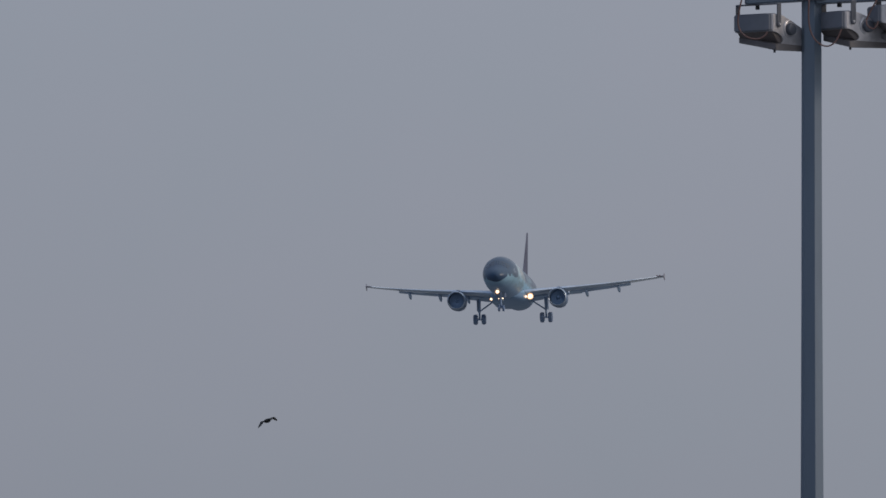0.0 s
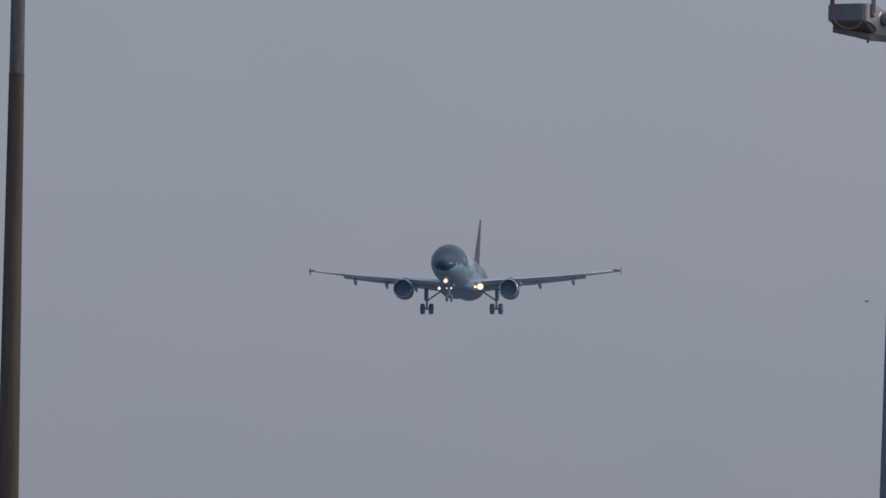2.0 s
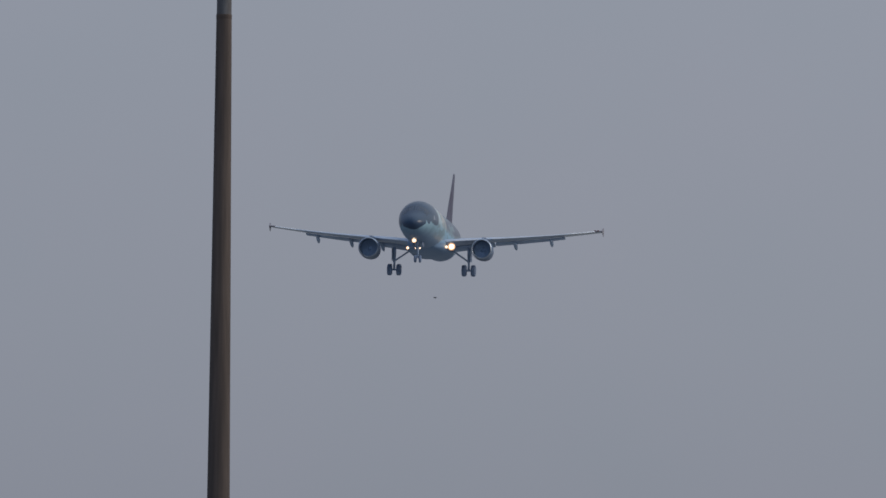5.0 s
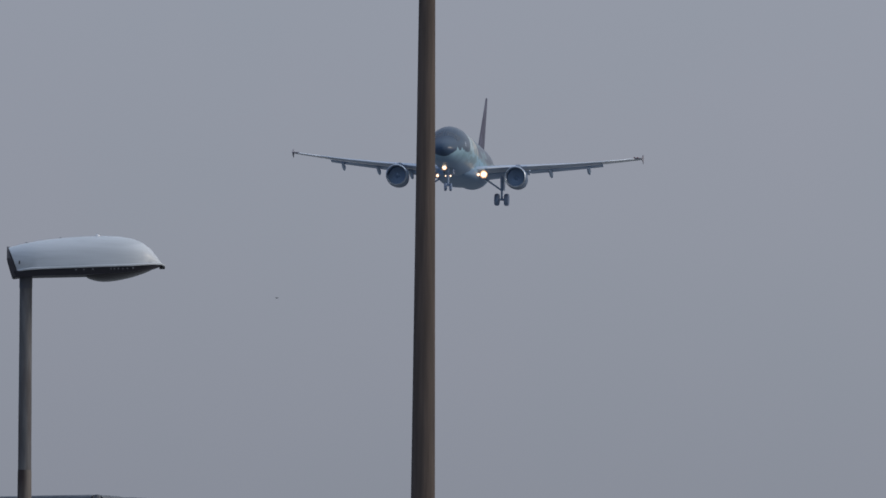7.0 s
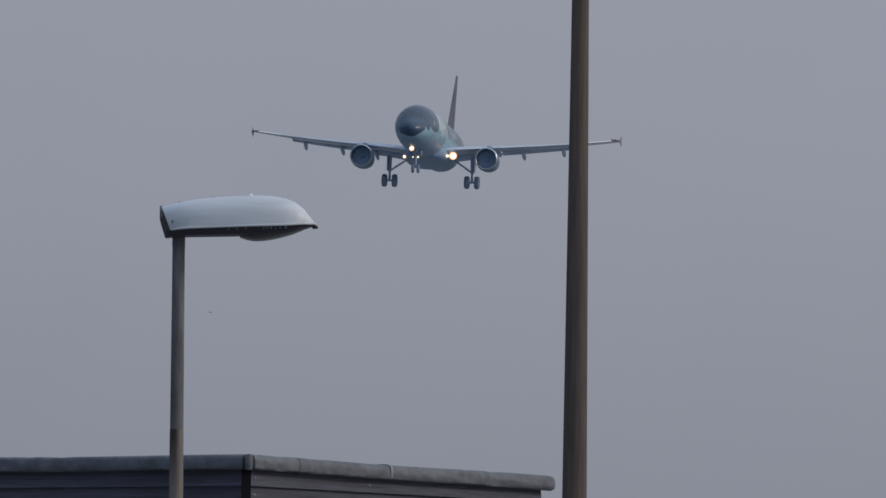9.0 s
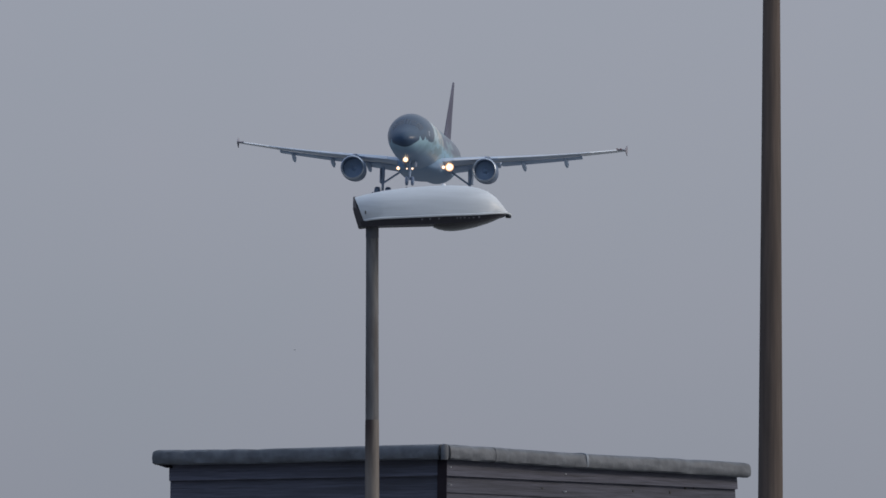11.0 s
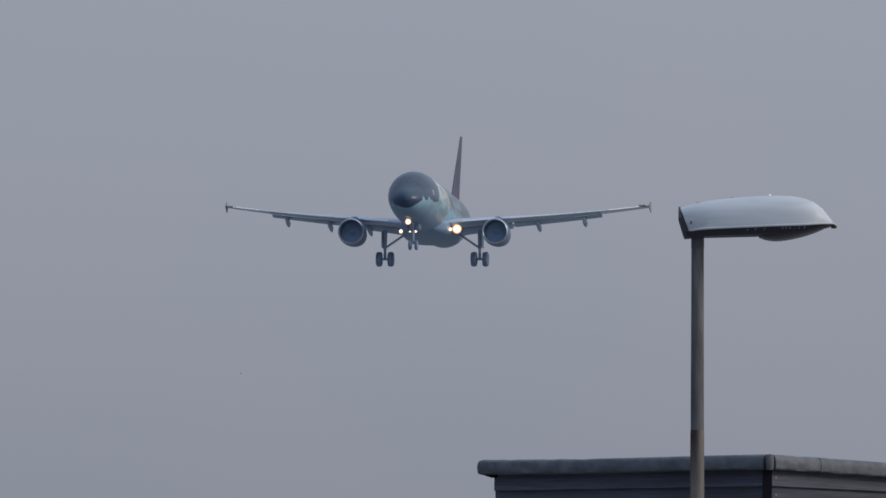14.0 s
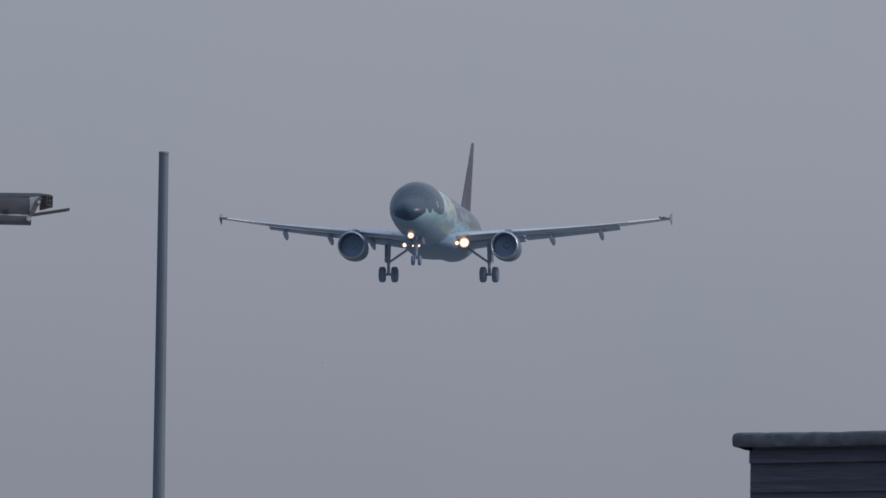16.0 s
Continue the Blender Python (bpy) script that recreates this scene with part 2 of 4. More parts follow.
def livery_material():
    """Dark glossy nose mask with a torn lower edge, teal flanks, tan artwork, a darker rear and painted underside
    shade; by the hull's own coordinates.
    """
    m = surface("hull_livery", (0.29, 0.46, 0.56), 0.45, 0, 0.06, 1.2, 0.5, (0.12, 0.2, 0.23), 0.4, 0.0)
    n, l = m.node_tree.nodes, m.node_tree.links
    b = n["Principled BSDF"]
    tc = n.new("ShaderNodeTexCoord")
    sp = n.new("ShaderNodeSeparateXYZ")
    l.new(tc.outputs["Object"], sp.inputs[0])

    def math_node(op, a, c, clamp=False):
        q = n.new("ShaderNodeMath")
        q.operation, q.use_clamp = op, clamp
        for s, v in zip(q.inputs, (a, c)):
            if isinstance(v, (int, float)):
                s.default_value = v
            else:
                l.new(v, s)
        return q.outputs[0]

    def step(value, low, high):
        q = n.new("ShaderNodeMapRange")
        q.inputs[1].default_value, q.inputs[2].default_value = low, high
        l.new(value, q.inputs[0])
        return q.outputs[0]

    def over(base, rgb, mask):
        q = n.new("ShaderNodeMix")
        q.data_type = "RGBA"
        q.inputs[7].default_value = (*rgb, 1)
        l.new(mask, q.inputs["Factor"])
        l.new(base, q.inputs[6])
        return q.outputs[2]

    x, z = sp.outputs["X"], sp.outputs["Z"]
    station = math_node("SUBTRACT", 14.0, x)
    swirl = n.new("ShaderNodeTexNoise")
    swirl.inputs["Scale"].default_value, swirl.inputs["Detail"].default_value = 0.5, 3.0
    l.new(tc.outputs["Object"], swirl.inputs["Vector"])
    torn = n.new("ShaderNodeValToRGB")
    knots = [(0.0, -1.2), (0.48, -1.15), (0.62, -0.85), (0.94, -0.6), (1.16, -0.46), (1.32, -0.08), (1.6, -0.44), (1.95, -0.40), (2.22, -0.04), (2.5, -0.30), (2.9, -0.24), (3.2, -0.36), (4.3, -0.36), (5.2, -0.2), (5.6, 0.2)]
    while len(torn.color_ramp.elements) < len(knots):
        torn.color_ramp.elements.new(0.5)
    for e, (s_, z_) in zip(torn.color_ramp.elements, knots):
        e.position = s_ / 6.0
    for e, (s_, z_) in zip(torn.color_ramp.elements, knots):
        v = (z_ + 1.5) / 3.0
        e.color = (v, v, v, 1)
    l.new(math_node("DIVIDE", station, 6.0), torn.inputs[0])
    edge = math_node("SUBTRACT", math_node("MULTIPLY", torn.outputs[0], 3.0), 1.5)
    # edge lowered on the right side: dark mask colour stands for shade there
    lower = math_node("SUBTRACT", edge, math_node("MULTIPLY", step(sp.outputs["Y"], -0.3, -1.1), 0.3))
    back = math_node("SUBTRACT", station, math_node("MULTIPLY", z, 0.35))
    mask = math_node("MULTIPLY", step(math_node("SUBTRACT", z, lower), -0.04, 0.04), math_node("SUBTRACT", 1.0, step(back, 5.35, 5.6)))
    col = b.inputs["Base Color"].links[0].from_socket
    drift = math_node("MULTIPLY", math_node("SUBTRACT", swirl.outputs["Fac"], 0.5), 4.0)
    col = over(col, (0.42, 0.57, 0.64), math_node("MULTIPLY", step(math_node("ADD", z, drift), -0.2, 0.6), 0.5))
    pale = math_node("MULTIPLY", step(math_node("ADD", station, math_node("MULTIPLY", drift, 0.4)), 5.4, 5.9), step(z, -0.2, 0.5))
    col = over(col, (0.50, 0.56, 0.58), math_node("MULTIPLY", pale, 0.75))
    figure = math_node("MULTIPLY", step(math_node("ADD", station, math_node("MULTIPLY", drift, 0.8)), 8.6, 8.9),
                       step(math_node("ADD", z, math_node("MULTIPLY", drift, 0.3)), -0.1, 0.1))
    col = over(col, (0.36, 0.25, 0.17), math_node("MULTIPLY", figure, 0.4))
    col = over(col, (0.125, 0.15, 0.20), math_node("MULTIPLY", step(math_node("ADD", station, drift), 12.2, 13.2), step(z, -0.3, 0.2)))
    waves = n.new("ShaderNodeTexNoise")
    waves.inputs["Scale"].default_value, waves.inputs["Detail"].default_value = 1.3, 2.5
    longer = n.new("ShaderNodeMapping")
    longer.inputs["Scale"].default_value = (0.3, 1, 1)
    l.new(tc.outputs["Object"], longer.inputs[0])
    l.new(longer.outputs[0], waves.inputs["Vector"])
    col = over(col, (0.20, 0.29, 0.33), math_node("MULTIPLY", math_node("MULTIPLY", step(waves.outputs["Fac"], 0.52, 0.55), step(station, 4.5, 6.0)), 0.75))
    # underside darkened by height: its shade is put into the colour
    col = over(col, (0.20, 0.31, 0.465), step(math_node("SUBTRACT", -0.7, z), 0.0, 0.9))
    col = over(col, (0.046, 0.077, 0.132), mask)                     # mask dark below z -0.3, lighter in a band above it, dark on top
    col = over(col, (0.062, 0.098, 0.150), math_node("MULTIPLY", mask, step(z, -0.325, -0.265)))
    col = over(col, (0.044, 0.076, 0.125), math_node("MULTIPLY", mask, step(z, 0.45, 0.75)))
    l.new(col, b.inputs["Base Color"])
    sheen = n.new("ShaderNodeMix")
    l.new(mask, sheen.inputs["Factor"])
    l.new(b.inputs["Roughness"].links[0].from_socket, sheen.inputs[2])
    sheen.inputs[3].default_value = 0.3
    l.new(sheen.outputs[0], b.inputs["Roughness"])
    l.new(math_node("MULTIPLY", mask, 0.06), b.inputs["Coat Weight"])
    b.inputs["Coat Roughness"].default_value = 0.08
    dull = math_node("SUBTRACT", 0.5, math_node("MULTIPLY", mask, 0.25))
    l.new(dull, b.inputs["Specular IOR Level"])
    b.inputs["Coat IOR"].default_value = 1.5
    return m


HULL = livery_material()


# ---- mesh helpers ----
def part(name, bm, material, parent=None, label="", smooth=True):
    me = bpy.data.meshes.new(name)
    bmesh.ops.recalc_face_normals(bm, faces=bm.faces[:])
    bm.to_mesh(me)
    bm.free()
    me.materials.append(material)
    if smooth:
        me.polygons.foreach_set("use_smooth", [True] * len(me.polygons))
        me.set_sharp_from_angle(angle=radians(38))
    ob = new(name, me)
    ob.parent = parent
    if label:
        ob["label"] = label
    return ob


def bm_loft(rings, cap=True, bm=None, closed=True):
    """Skin over rings of equal length."""
    bm = bm or bmesh.new()
    vs = [[bm.verts.new(p) for p in r] for r in rings]
    k = len(rings[0])
    for a, b in zip(vs, vs[1:]):
        for i in range(k if closed else k - 1):
            j = (i + 1) % k
            bm.faces.new((a[i], a[j], b[j], b[i]))
    if cap:
        bm.faces.new(vs[0][::-1])
        bm.faces.new(vs[-1])
    return bm


def bm_box(x0, x1, y0, y1, z0, z1, bevel=0.0, bm=None):
    own = bmesh.new()
    bmesh.ops.create_cube(own, size=1, matrix=Matrix.LocRotScale(((x0 + x1) / 2, (y0 + y1) / 2, (z0 + z1) / 2), None,
                                                                 (x1 - x0, y1 - y0, z1 - z0)))
    if bevel:
        bmesh.ops.bevel(own, geom=own.edges[:], offset=bevel, segments=2, affect="EDGES", profile=0.5)
    if bm is None:
        return own
    join(bm, own)
    return bm


def join(bm, other):
    me = bpy.data.meshes.new("tmp")
    other.to_mesh(me)
    other.free()
    bm.from_mesh(me)
    bpy.data.meshes.remove(me)
    return bm


def ring(c, r, n=16, ax="z", r2=None, turn=0.0):
    """A circle or ellipse of n points round c, square to the axis ax."""
    r2 = r if r2 is None else r2
    pts = []
    for i in range(n):
        a = 2 * math.pi * i / n + turn
        u, v = r * math.cos(a), r2 * math.sin(a)
        pts.append({"z": (c[0] + u, c[1] + v, c[2]), "x": (c[0], c[1] + u, c[2] + v), "y": (c[0] + u, c[1], c[2] + v)}[ax])
    return pts


def bm_tube(points, r, n=8, bm=None):
    """A round bar or cable along points; r one radius or one for each point."""
    bm = bm or bmesh.new()
    pts = [Vector(p) for p in points]
    rs = r if isinstance(r, (list, tuple)) else [r] * len(pts)
    rings, side = [], None
    for i, p in enumerate(pts):
        d = (pts[min(i + 1, len(pts) - 1)] - pts[max(i - 1, 0)]).normalized()
        if side is None:
            side = d.orthogonal().normalized()
        side = (side - d * side.dot(d)).normalized()
        up = d.cross(side)
        rings.append([p + (side * math.cos(2 * math.pi * k / n) + up * math.sin(2 * math.pi * k / n)) * rs[i] for k in range(n)])
    return bm_loft(rings, bm=bm)


def smooth_line(pts, steps=6):
    """A smooth line through the points (Catmull-Rom)."""
    p = [Vector(q) for q in (pts[0], *pts, pts[-1])]
    res = []
    for i in range(1, len(p) - 2):
        for k in range(steps):
            t = k / steps
            a, b, c, d = p[i - 1], p[i], p[i + 1], p[i + 2]
            res.append(0.5 * ((2 * b) + (c - a) * t + (2 * a - 5 * b + 4 * c - d) * t * t + (3 * b - a - 3 * c + d) * t ** 3))
    return res + [p[-2]]


def extrude_profile(prof, y0, y1, bevel=0.0):
    """A profile of (x, z) points drawn out from y0 to y1."""
    bm = bm_loft([[(x, y0, z) for x, z in prof], [(x, y1, z) for x, z in prof]])
    if bevel:
        bmesh.ops.bevel(bm, geom=bm.edges[:], offset=bevel, segments=2, affect="EDGES", profile=0.5)
    return bm


def stand(name, turn, far, lean=0.0, height=8.0):
    """An empty on the ground in that direction, leaning by so many degrees about its foot; height: where the direction holds."""
    a = radians(turn)
    shift = -height * math.tan(radians(lean))
    e = new(name)
    x, y = far * math.sin(a) + shift * math.cos(a), far * math.cos(a) - shift * math.sin(a)
    e.matrix_world = pose(x, y, 0, 0, lean, -turn)
    return e


# ---- ground ----
def build_ground():
    bm = bmesh.new()
    bmesh.ops.create_grid(bm, x_segments=60, y_segments=60, size=15000)
    g = part("ground", bm, GROUND, None, "flat airfield grass with dull tarmac patches", False)
    tagged(g, "flat airfield grass with dull tarmac patches", "ground", kind="structure")


build_ground()


# ---- tall brown column ----
def brown_column():
    c = stand("lighting_column", 0.0, 150.0, -0.437, 8.9)
    tagged(c, "tall tapered brown weathered steel column with grey top section", "column")
    zj = 1.7 + 150 * math.tan(radians(3.3475))
    k = 150 / 47780.0
    rad = lambda z: (13.6 + (zj - z) / k * 0.0076) * k
    zs = [0.0, 2.0, 4.0, 6.0, 8.0, 9.0, 9.6, 10.1, zj - 0.012, zj]
    part("lower_shaft", bm_loft([ring((0, 0, z), rad(z), 28) for z in zs]), RUSTY, c, "brown weathered lower shaft")
    part("collar", bm_loft([ring((0, 0, z), r, 28) for z, r in ((zj - 0.02, rad(zj)), (zj - 0.018, rad(zj) + 0.0012), (zj + 0.004, rad(zj) + 0.0012), (zj + 0.006, rad(zj) - 0.002))]), RUSTY, c)
    part("upper_shaft", bm_loft([ring((0, 0, z), r, 28) for z, r in ((zj + 0.004, rad(zj) - 0.0015), (zj + 0.6, 0.039), (zj + 1.3, 0.037))]), GREYPOLE, c, "grey galvanised upper shaft")
    part("base_plate", bm_box(-0.25, 0.25, -0.25, 0.25, 0.0, 0.03, 0.005), GALV, c)


brown_column()


# ---- street lamp ----
def street_lamp():
    s = stand("street_lamp", -0.8458, 136.0, -0.10, 7.8)
    tagged(s, "street lamp with pale domed head on a slim rusty pole", "street lamp")
    k = 136 / 47780.0
    zt = 1.7 + 136 * math.tan(radians(2.5864))
    zs = zt - 342 * k                     # where the sleeve begins
    off = lambda z: (zt - z) * math.tan(radians(0.45))       # the pole leans a little under its head
    part("pole", bm_loft([ring((off(z), 0, z), r, 20) for z, r in ((zs - 0.05, 0.0338), (zs + 0.3, 0.0332), (zt - 0.3, 0.0318), (zt + 0.015, 0.0314))]), GREYPOLE, s, "grey-brown streaked steel pole")
    part("sleeve", bm_loft([ring((off(z), 0, z), r, 20) for z, r in ((0, 0.06), (2.0, 0.052), (4.5, 0.042), (zs - 0.02, 0.0350), (zs, 0.0341))]), RUST, s, "rust-stained lower pole")
    # dark ring added for the shade that the head casts on the pole
    part("collar", bm_loft([ring((off(z), 0, z), r, 20) for z, r in ((zt - 0.058, 0.0318), (zt - 0.054, 0.0328), (zt + 0.01, 0.0328))]), CAPGREY, s, "collar darkened for the shade under the head")
    # head: sections along its length; (x, top, rim, tray bottom) in units of 2.85 mm, and the half width in metres
    rows = [(-32, 54, 10, -1, 0.105), (-10, 60, 12.5, 1, 0.135), (20, 66.5, 14.5, 2.5, 0.15), (60, 72, 16.5, 4, 0.16), (100, 75.5, 18.5, 5.5, 0.168),
            (140, 77, 20.5, 8, 0.17), (165, 76.2, 21.6, 10, 0.168), (187, 72.5, 22.6, 12, 0.162), (205, 65, 23.4, 14.5, 0.148), (220, 53, 24.2, 17, 0.125),
            (232, 38, 24.8, 20, 0.085), (239, 29, 25.1, 22.5, 0.05)]
    top, tray = [], []
    for n_, (x, zt_, zr, zb, w) in enumerate(rows):
        low = 2.2 * max(0.0, min(1.0, (225 - x) / 40))           # the head sits low on the pole
        zt_, zr, zb = zt_ - low, zr - 0.8 * low, zb - low
        h = zt_ - zr
        back = (17.0, 8.0, 2.0)[n_] if n_ < 3 else 0.0      # the rear edge slants
        sec = []
        for i in range(17):
            a = math.pi * i / 16
            sec.append(((x + back * (1 - math.sin(a) ** 0.62)) * k, -w * math.copysign(abs(math.cos(a)) ** 0.75, math.cos(a)), zt + (zr + h * math.sin(a) ** 0.62) * k))
        top.append(sec + [((x + back) * k, w * 0.97, zt + (zr - 1.2) * k), ((x + back) * k, -w * 0.97, zt + (zr - 1.2) * k)])
        x = max(x, -23.0)
        tray.append([(x * k, -w * 0.93, zt + (zr - 0.8) * k), (x * k, w * 0.93, zt + (zr - 0.8) * k), (x * k, w * 0.84, zt + zb * k), (x * k, -w * 0.84, zt + zb * k)])
    head = part("lamp_head", bm_loft(top), CANOPY, s, "pale grey-white domed canopy")
    part("lamp_tray", bm_loft(tray), RIM, head, "dark underside tray")
    # rear cover, slanted
    cap = []
    for i in range(9):
        y = -0.1 + 0.025 * i
        f = (1 - (y / 0.108) ** 2) ** 0.35
        cap.append([(x * k, y, zt + (z if z < 20 else 10 + (z - 10) * f) * k) for x, z in ((-34.5, 53.5), (-32.5, 38), (-24.5, -1.5), (-13, -1.5), (-14, 14), (-24, 44), (-29, 53))])
    part("rear_cover", bm_loft(cap), RIM, head, "dark slanted rear cover", False)
    lip = [((x + (17.0 if x < -20 else 8.0 if x < 0 else 0.2)) * k, -(w + 0.002), zt + (zr + 0.5 - 1.76 * max(0.0, min(1.0, (225 - x) / 40))) * k) for x, _, zr, _, w in rows] + [(245 * k, 0.0, zt + 23.0 * k)]
    lip += [(x, -y, z) for x, y, z in lip[-2::-1]]
    part("rim_bead", bm_tube(smooth_line(lip, 3), 0.0055, 6), CANOPY, head, "thin pale rim")
    part("latch", bm_box(236 * k, 246 * k, -0.014, 0.014, zt + 17.5 * k, zt + 25 * k, 0.004), DARK, head, "dark latch at the tip")
    bowl = []
    for i in range(13):
        f = i / 12
        x = (108 + 116 * f) * k
        zb = zt + (4.2 + 13.5 * f) * k
        dep = 15.0 * k * max(0.03, math.sin(math.pi * min(1, f * 1.28 + 0.06) if f < 0.4 else math.pi * (0.55 + 0.45 * (f - 0.4) / 0.6))) ** 0.7
        w = 0.13 * max(0.06, math.sin(math.pi * (0.04 + 0.92 * f))) ** 0.5
        bowl.append([(x, -w * math.cos(math.pi * j / 10), zb - dep * math.sin(math.pi * j / 10)) for j in range(11)] + [(x, w * 0.9, zb + 0.02), (x, -w * 0.9, zb + 0.02)])
    part("bowl", bm_loft(bowl), BOWL, head, "smoky plastic bowl")
    for x, z, y in ((-12, 23.5, -0.142), (0, 60, -0.03), (60, 69.6, -0.02)):
        part("screw", bm_box((x - 1.3) * k, (x + 1.3) * k, y - 0.006, y + 0.01, zt + (z - 3.2) * k, zt + (z + (2.8 if y < -0.1 else 1.4)) * k, 0.002), DARK, head)
    part("top_button", bm_loft([ring((126 * k, -0.03, zt + (73.9 + q) * k), r * k, 12) for q, r in ((-3, 4.2), (1.2, 4.0), (2.6, 2.8), (3.2, 1.0))]), WHITECAP, head, "small white plastic button on the canopy")
    rnd = random.Random(5)
    for x in (88, 102, 118, 150, 156, 163, 171, 179, 189):
        f = (x - 60) / 80
        part("clip", bm_box((x - 1.2) * k, (x + 1.6) * k, -0.158, -0.15, zt + (9.4 + 3.5 * f) * k, zt + (9.4 + rnd.uniform(1.2, 3.6) + 3.5 * f) * k), SLATE, head)


street_lamp()


# ---- floodlight masts ----
FK = 180 / 47780.0


def floodlight(name, at):
    """An asymmetric floodlight hung in its stirrup; its origin is the middle of the stirrup's top."""
    f = new(name)
    tagged(f, "slate-grey metal floodlight hung in a stirrup bracket", "floodlight", "floodlights on the mast")
    a, b = Vector((0.66, 0.75, 0)), Vector((0.75, -0.66, 0))      # along the body, and across it
    o = Vector((-0.155, 0.02, -0.0))

    def place(u, c, d):                                           # along, across, down
        return o + a * u + b * c + Vector((0, 0, -d))

    def block(sections, bev=0.0, seg=2):
        """Skins (across, profile) sections; a profile is (along, down) points."""
        bm = bm_loft([[place(u, c, d) for u, d in prof] for c, prof in sections])
        if bev:
            bmesh.ops.bevel(bm, geom=bm.edges[:], offset=bev, segments=seg, affect="EDGES")
        return bm

    w = 0.335
    near = [(0.0, 0.068), (0.06, 0.066), (0.11, 0.074), (0.20, 0.108), (0.33, 0.165), (0.46, 0.226), (0.485, 0.297), (0.30, 0.303), (0.045, 0.306), (0.115, 0.245), (0.098, 0.214), (0.06, 0.193), (0.0, 0.184)]
    away = [(u, d if d < 0.19 else d - 0.06 if d > 0.25 else 0.2) for u, d in near]
    part("body", block([(0.012, away), (w - 0.012, near), (w + 0.002, [(u * 0.97 + 0.006, d * 0.97 + 0.005) for u, d in near])], 0.004), CAST, f, "pale cast aluminium reflector body")
    part("gear_box", block([(c, [(u0, 0.066 + e), (0.05, 0.062 + e), (0.05, 0.186 - e), (u0, 0.182 - e)]) for c, u0, e in ((-0.014, 0.012, 0.004), (0.028, -0.03, 0.0), (w - 0.03, -0.03, 0.0), (w - 0.004, -0.012, 0.003))], 0.007), SLATE, f, "slate-grey gear compartment")
    # solid block; its dark colour stands for the shade in the gap
    part("recess", block([(0.02, [(0.0, 0.178), (0.12, 0.178), (0.12, 0.238), (0.05, 0.240)]), (w - 0.012, [(0.0, 0.178), (0.118, 0.178), (0.118, 0.252), (0.085, 0.262)])], 0.003), GAP_SHADE, f, "dark block for the shaded gap under the gear compartment")
    part("glass", block([(0.02, [(0.05, 0.240), (0.48, 0.234), (0.48, 0.246), (0.06, 0.252)]), (w - 0.02, [(0.06, 0.300), (0.48, 0.294), (0.48, 0.306), (0.06, 0.311)])], 0.003), DARK, f, "dark front glass in its frame")
    skirt = [(0.035, 0.272), (0.10, 0.262), (0.30, 0.27), (0.485, 0.272), (0.488, 0.3), (0.30, 0.308), (0.035, 0.311)]
    part("lower_frame", block([(0.008, [(u, d - 0.06) for u, d in skirt]), (w + 0.004, skirt)], 0.003), FRAME, f, "dull brown-grey lower frame")
    c = place(0.178, w, 0.165)
    part("gland", bm_tube([c - b * 0.02, c + b * 0.022, c + b * 0.03, c + b * 0.032], [0.041, 0.040, 0.036, 0.028], 22), CAPGREY, f, "round side cap")
    rim = [c + (a * math.cos(q) + Vector((0, 0, math.sin(q)))) * 0.057 for q in [radians(75 + 12 * i) for i in range(16)]]
    part("boss_rim", bm_tube(rim, [0.004 + 0.006 * math.sin(math.pi * i / 15) for i in range(16)], 8), CAST, f, "raised cast rim beside the cap")
    part("hook", bm_tube([place(0.06, w - 0.03, 0.28), place(0.06, w - 0.03, 0.325)], 0.008, 8), DARK, f)
    for c, low in ((-0.022, 0.15), (w + 0.010, 0.158)):
        strap = [(0.041, 0.0), (0.079, 0.0)] + [(0.06 + 0.019 * math.cos(q), low - 0.019 + 0.019 * math.sin(q)) for q in [math.pi * i / 8 for i in range(9)]]
        part("stirrup_arm", block([(c - 0.004, strap), (c + 0.004, strap)], 0.0012, 1), CAPGREY, f, "flat strap with a rounded end")
        part("bolt", bm_tube([place(0.06, c - 0.012, low - 0.022), place(0.06, c + 0.013, low - 0.022)], 0.0085, 10), CAST, f)
    part("stirrup_bar", block([(c, [(0.041, -0.006), (0.079, -0.006), (0.079, 0.003), (0.041, 0.003)]) for c in (-0.026, w + 0.014)], 0.0015, 1), SLATE, f)
    part("stud", bm_box(-0.014, 0.014, -0.014, 0.014, -0.03, 0.002, 0.003), DARK, f)
    f.matrix_world = at
    return f


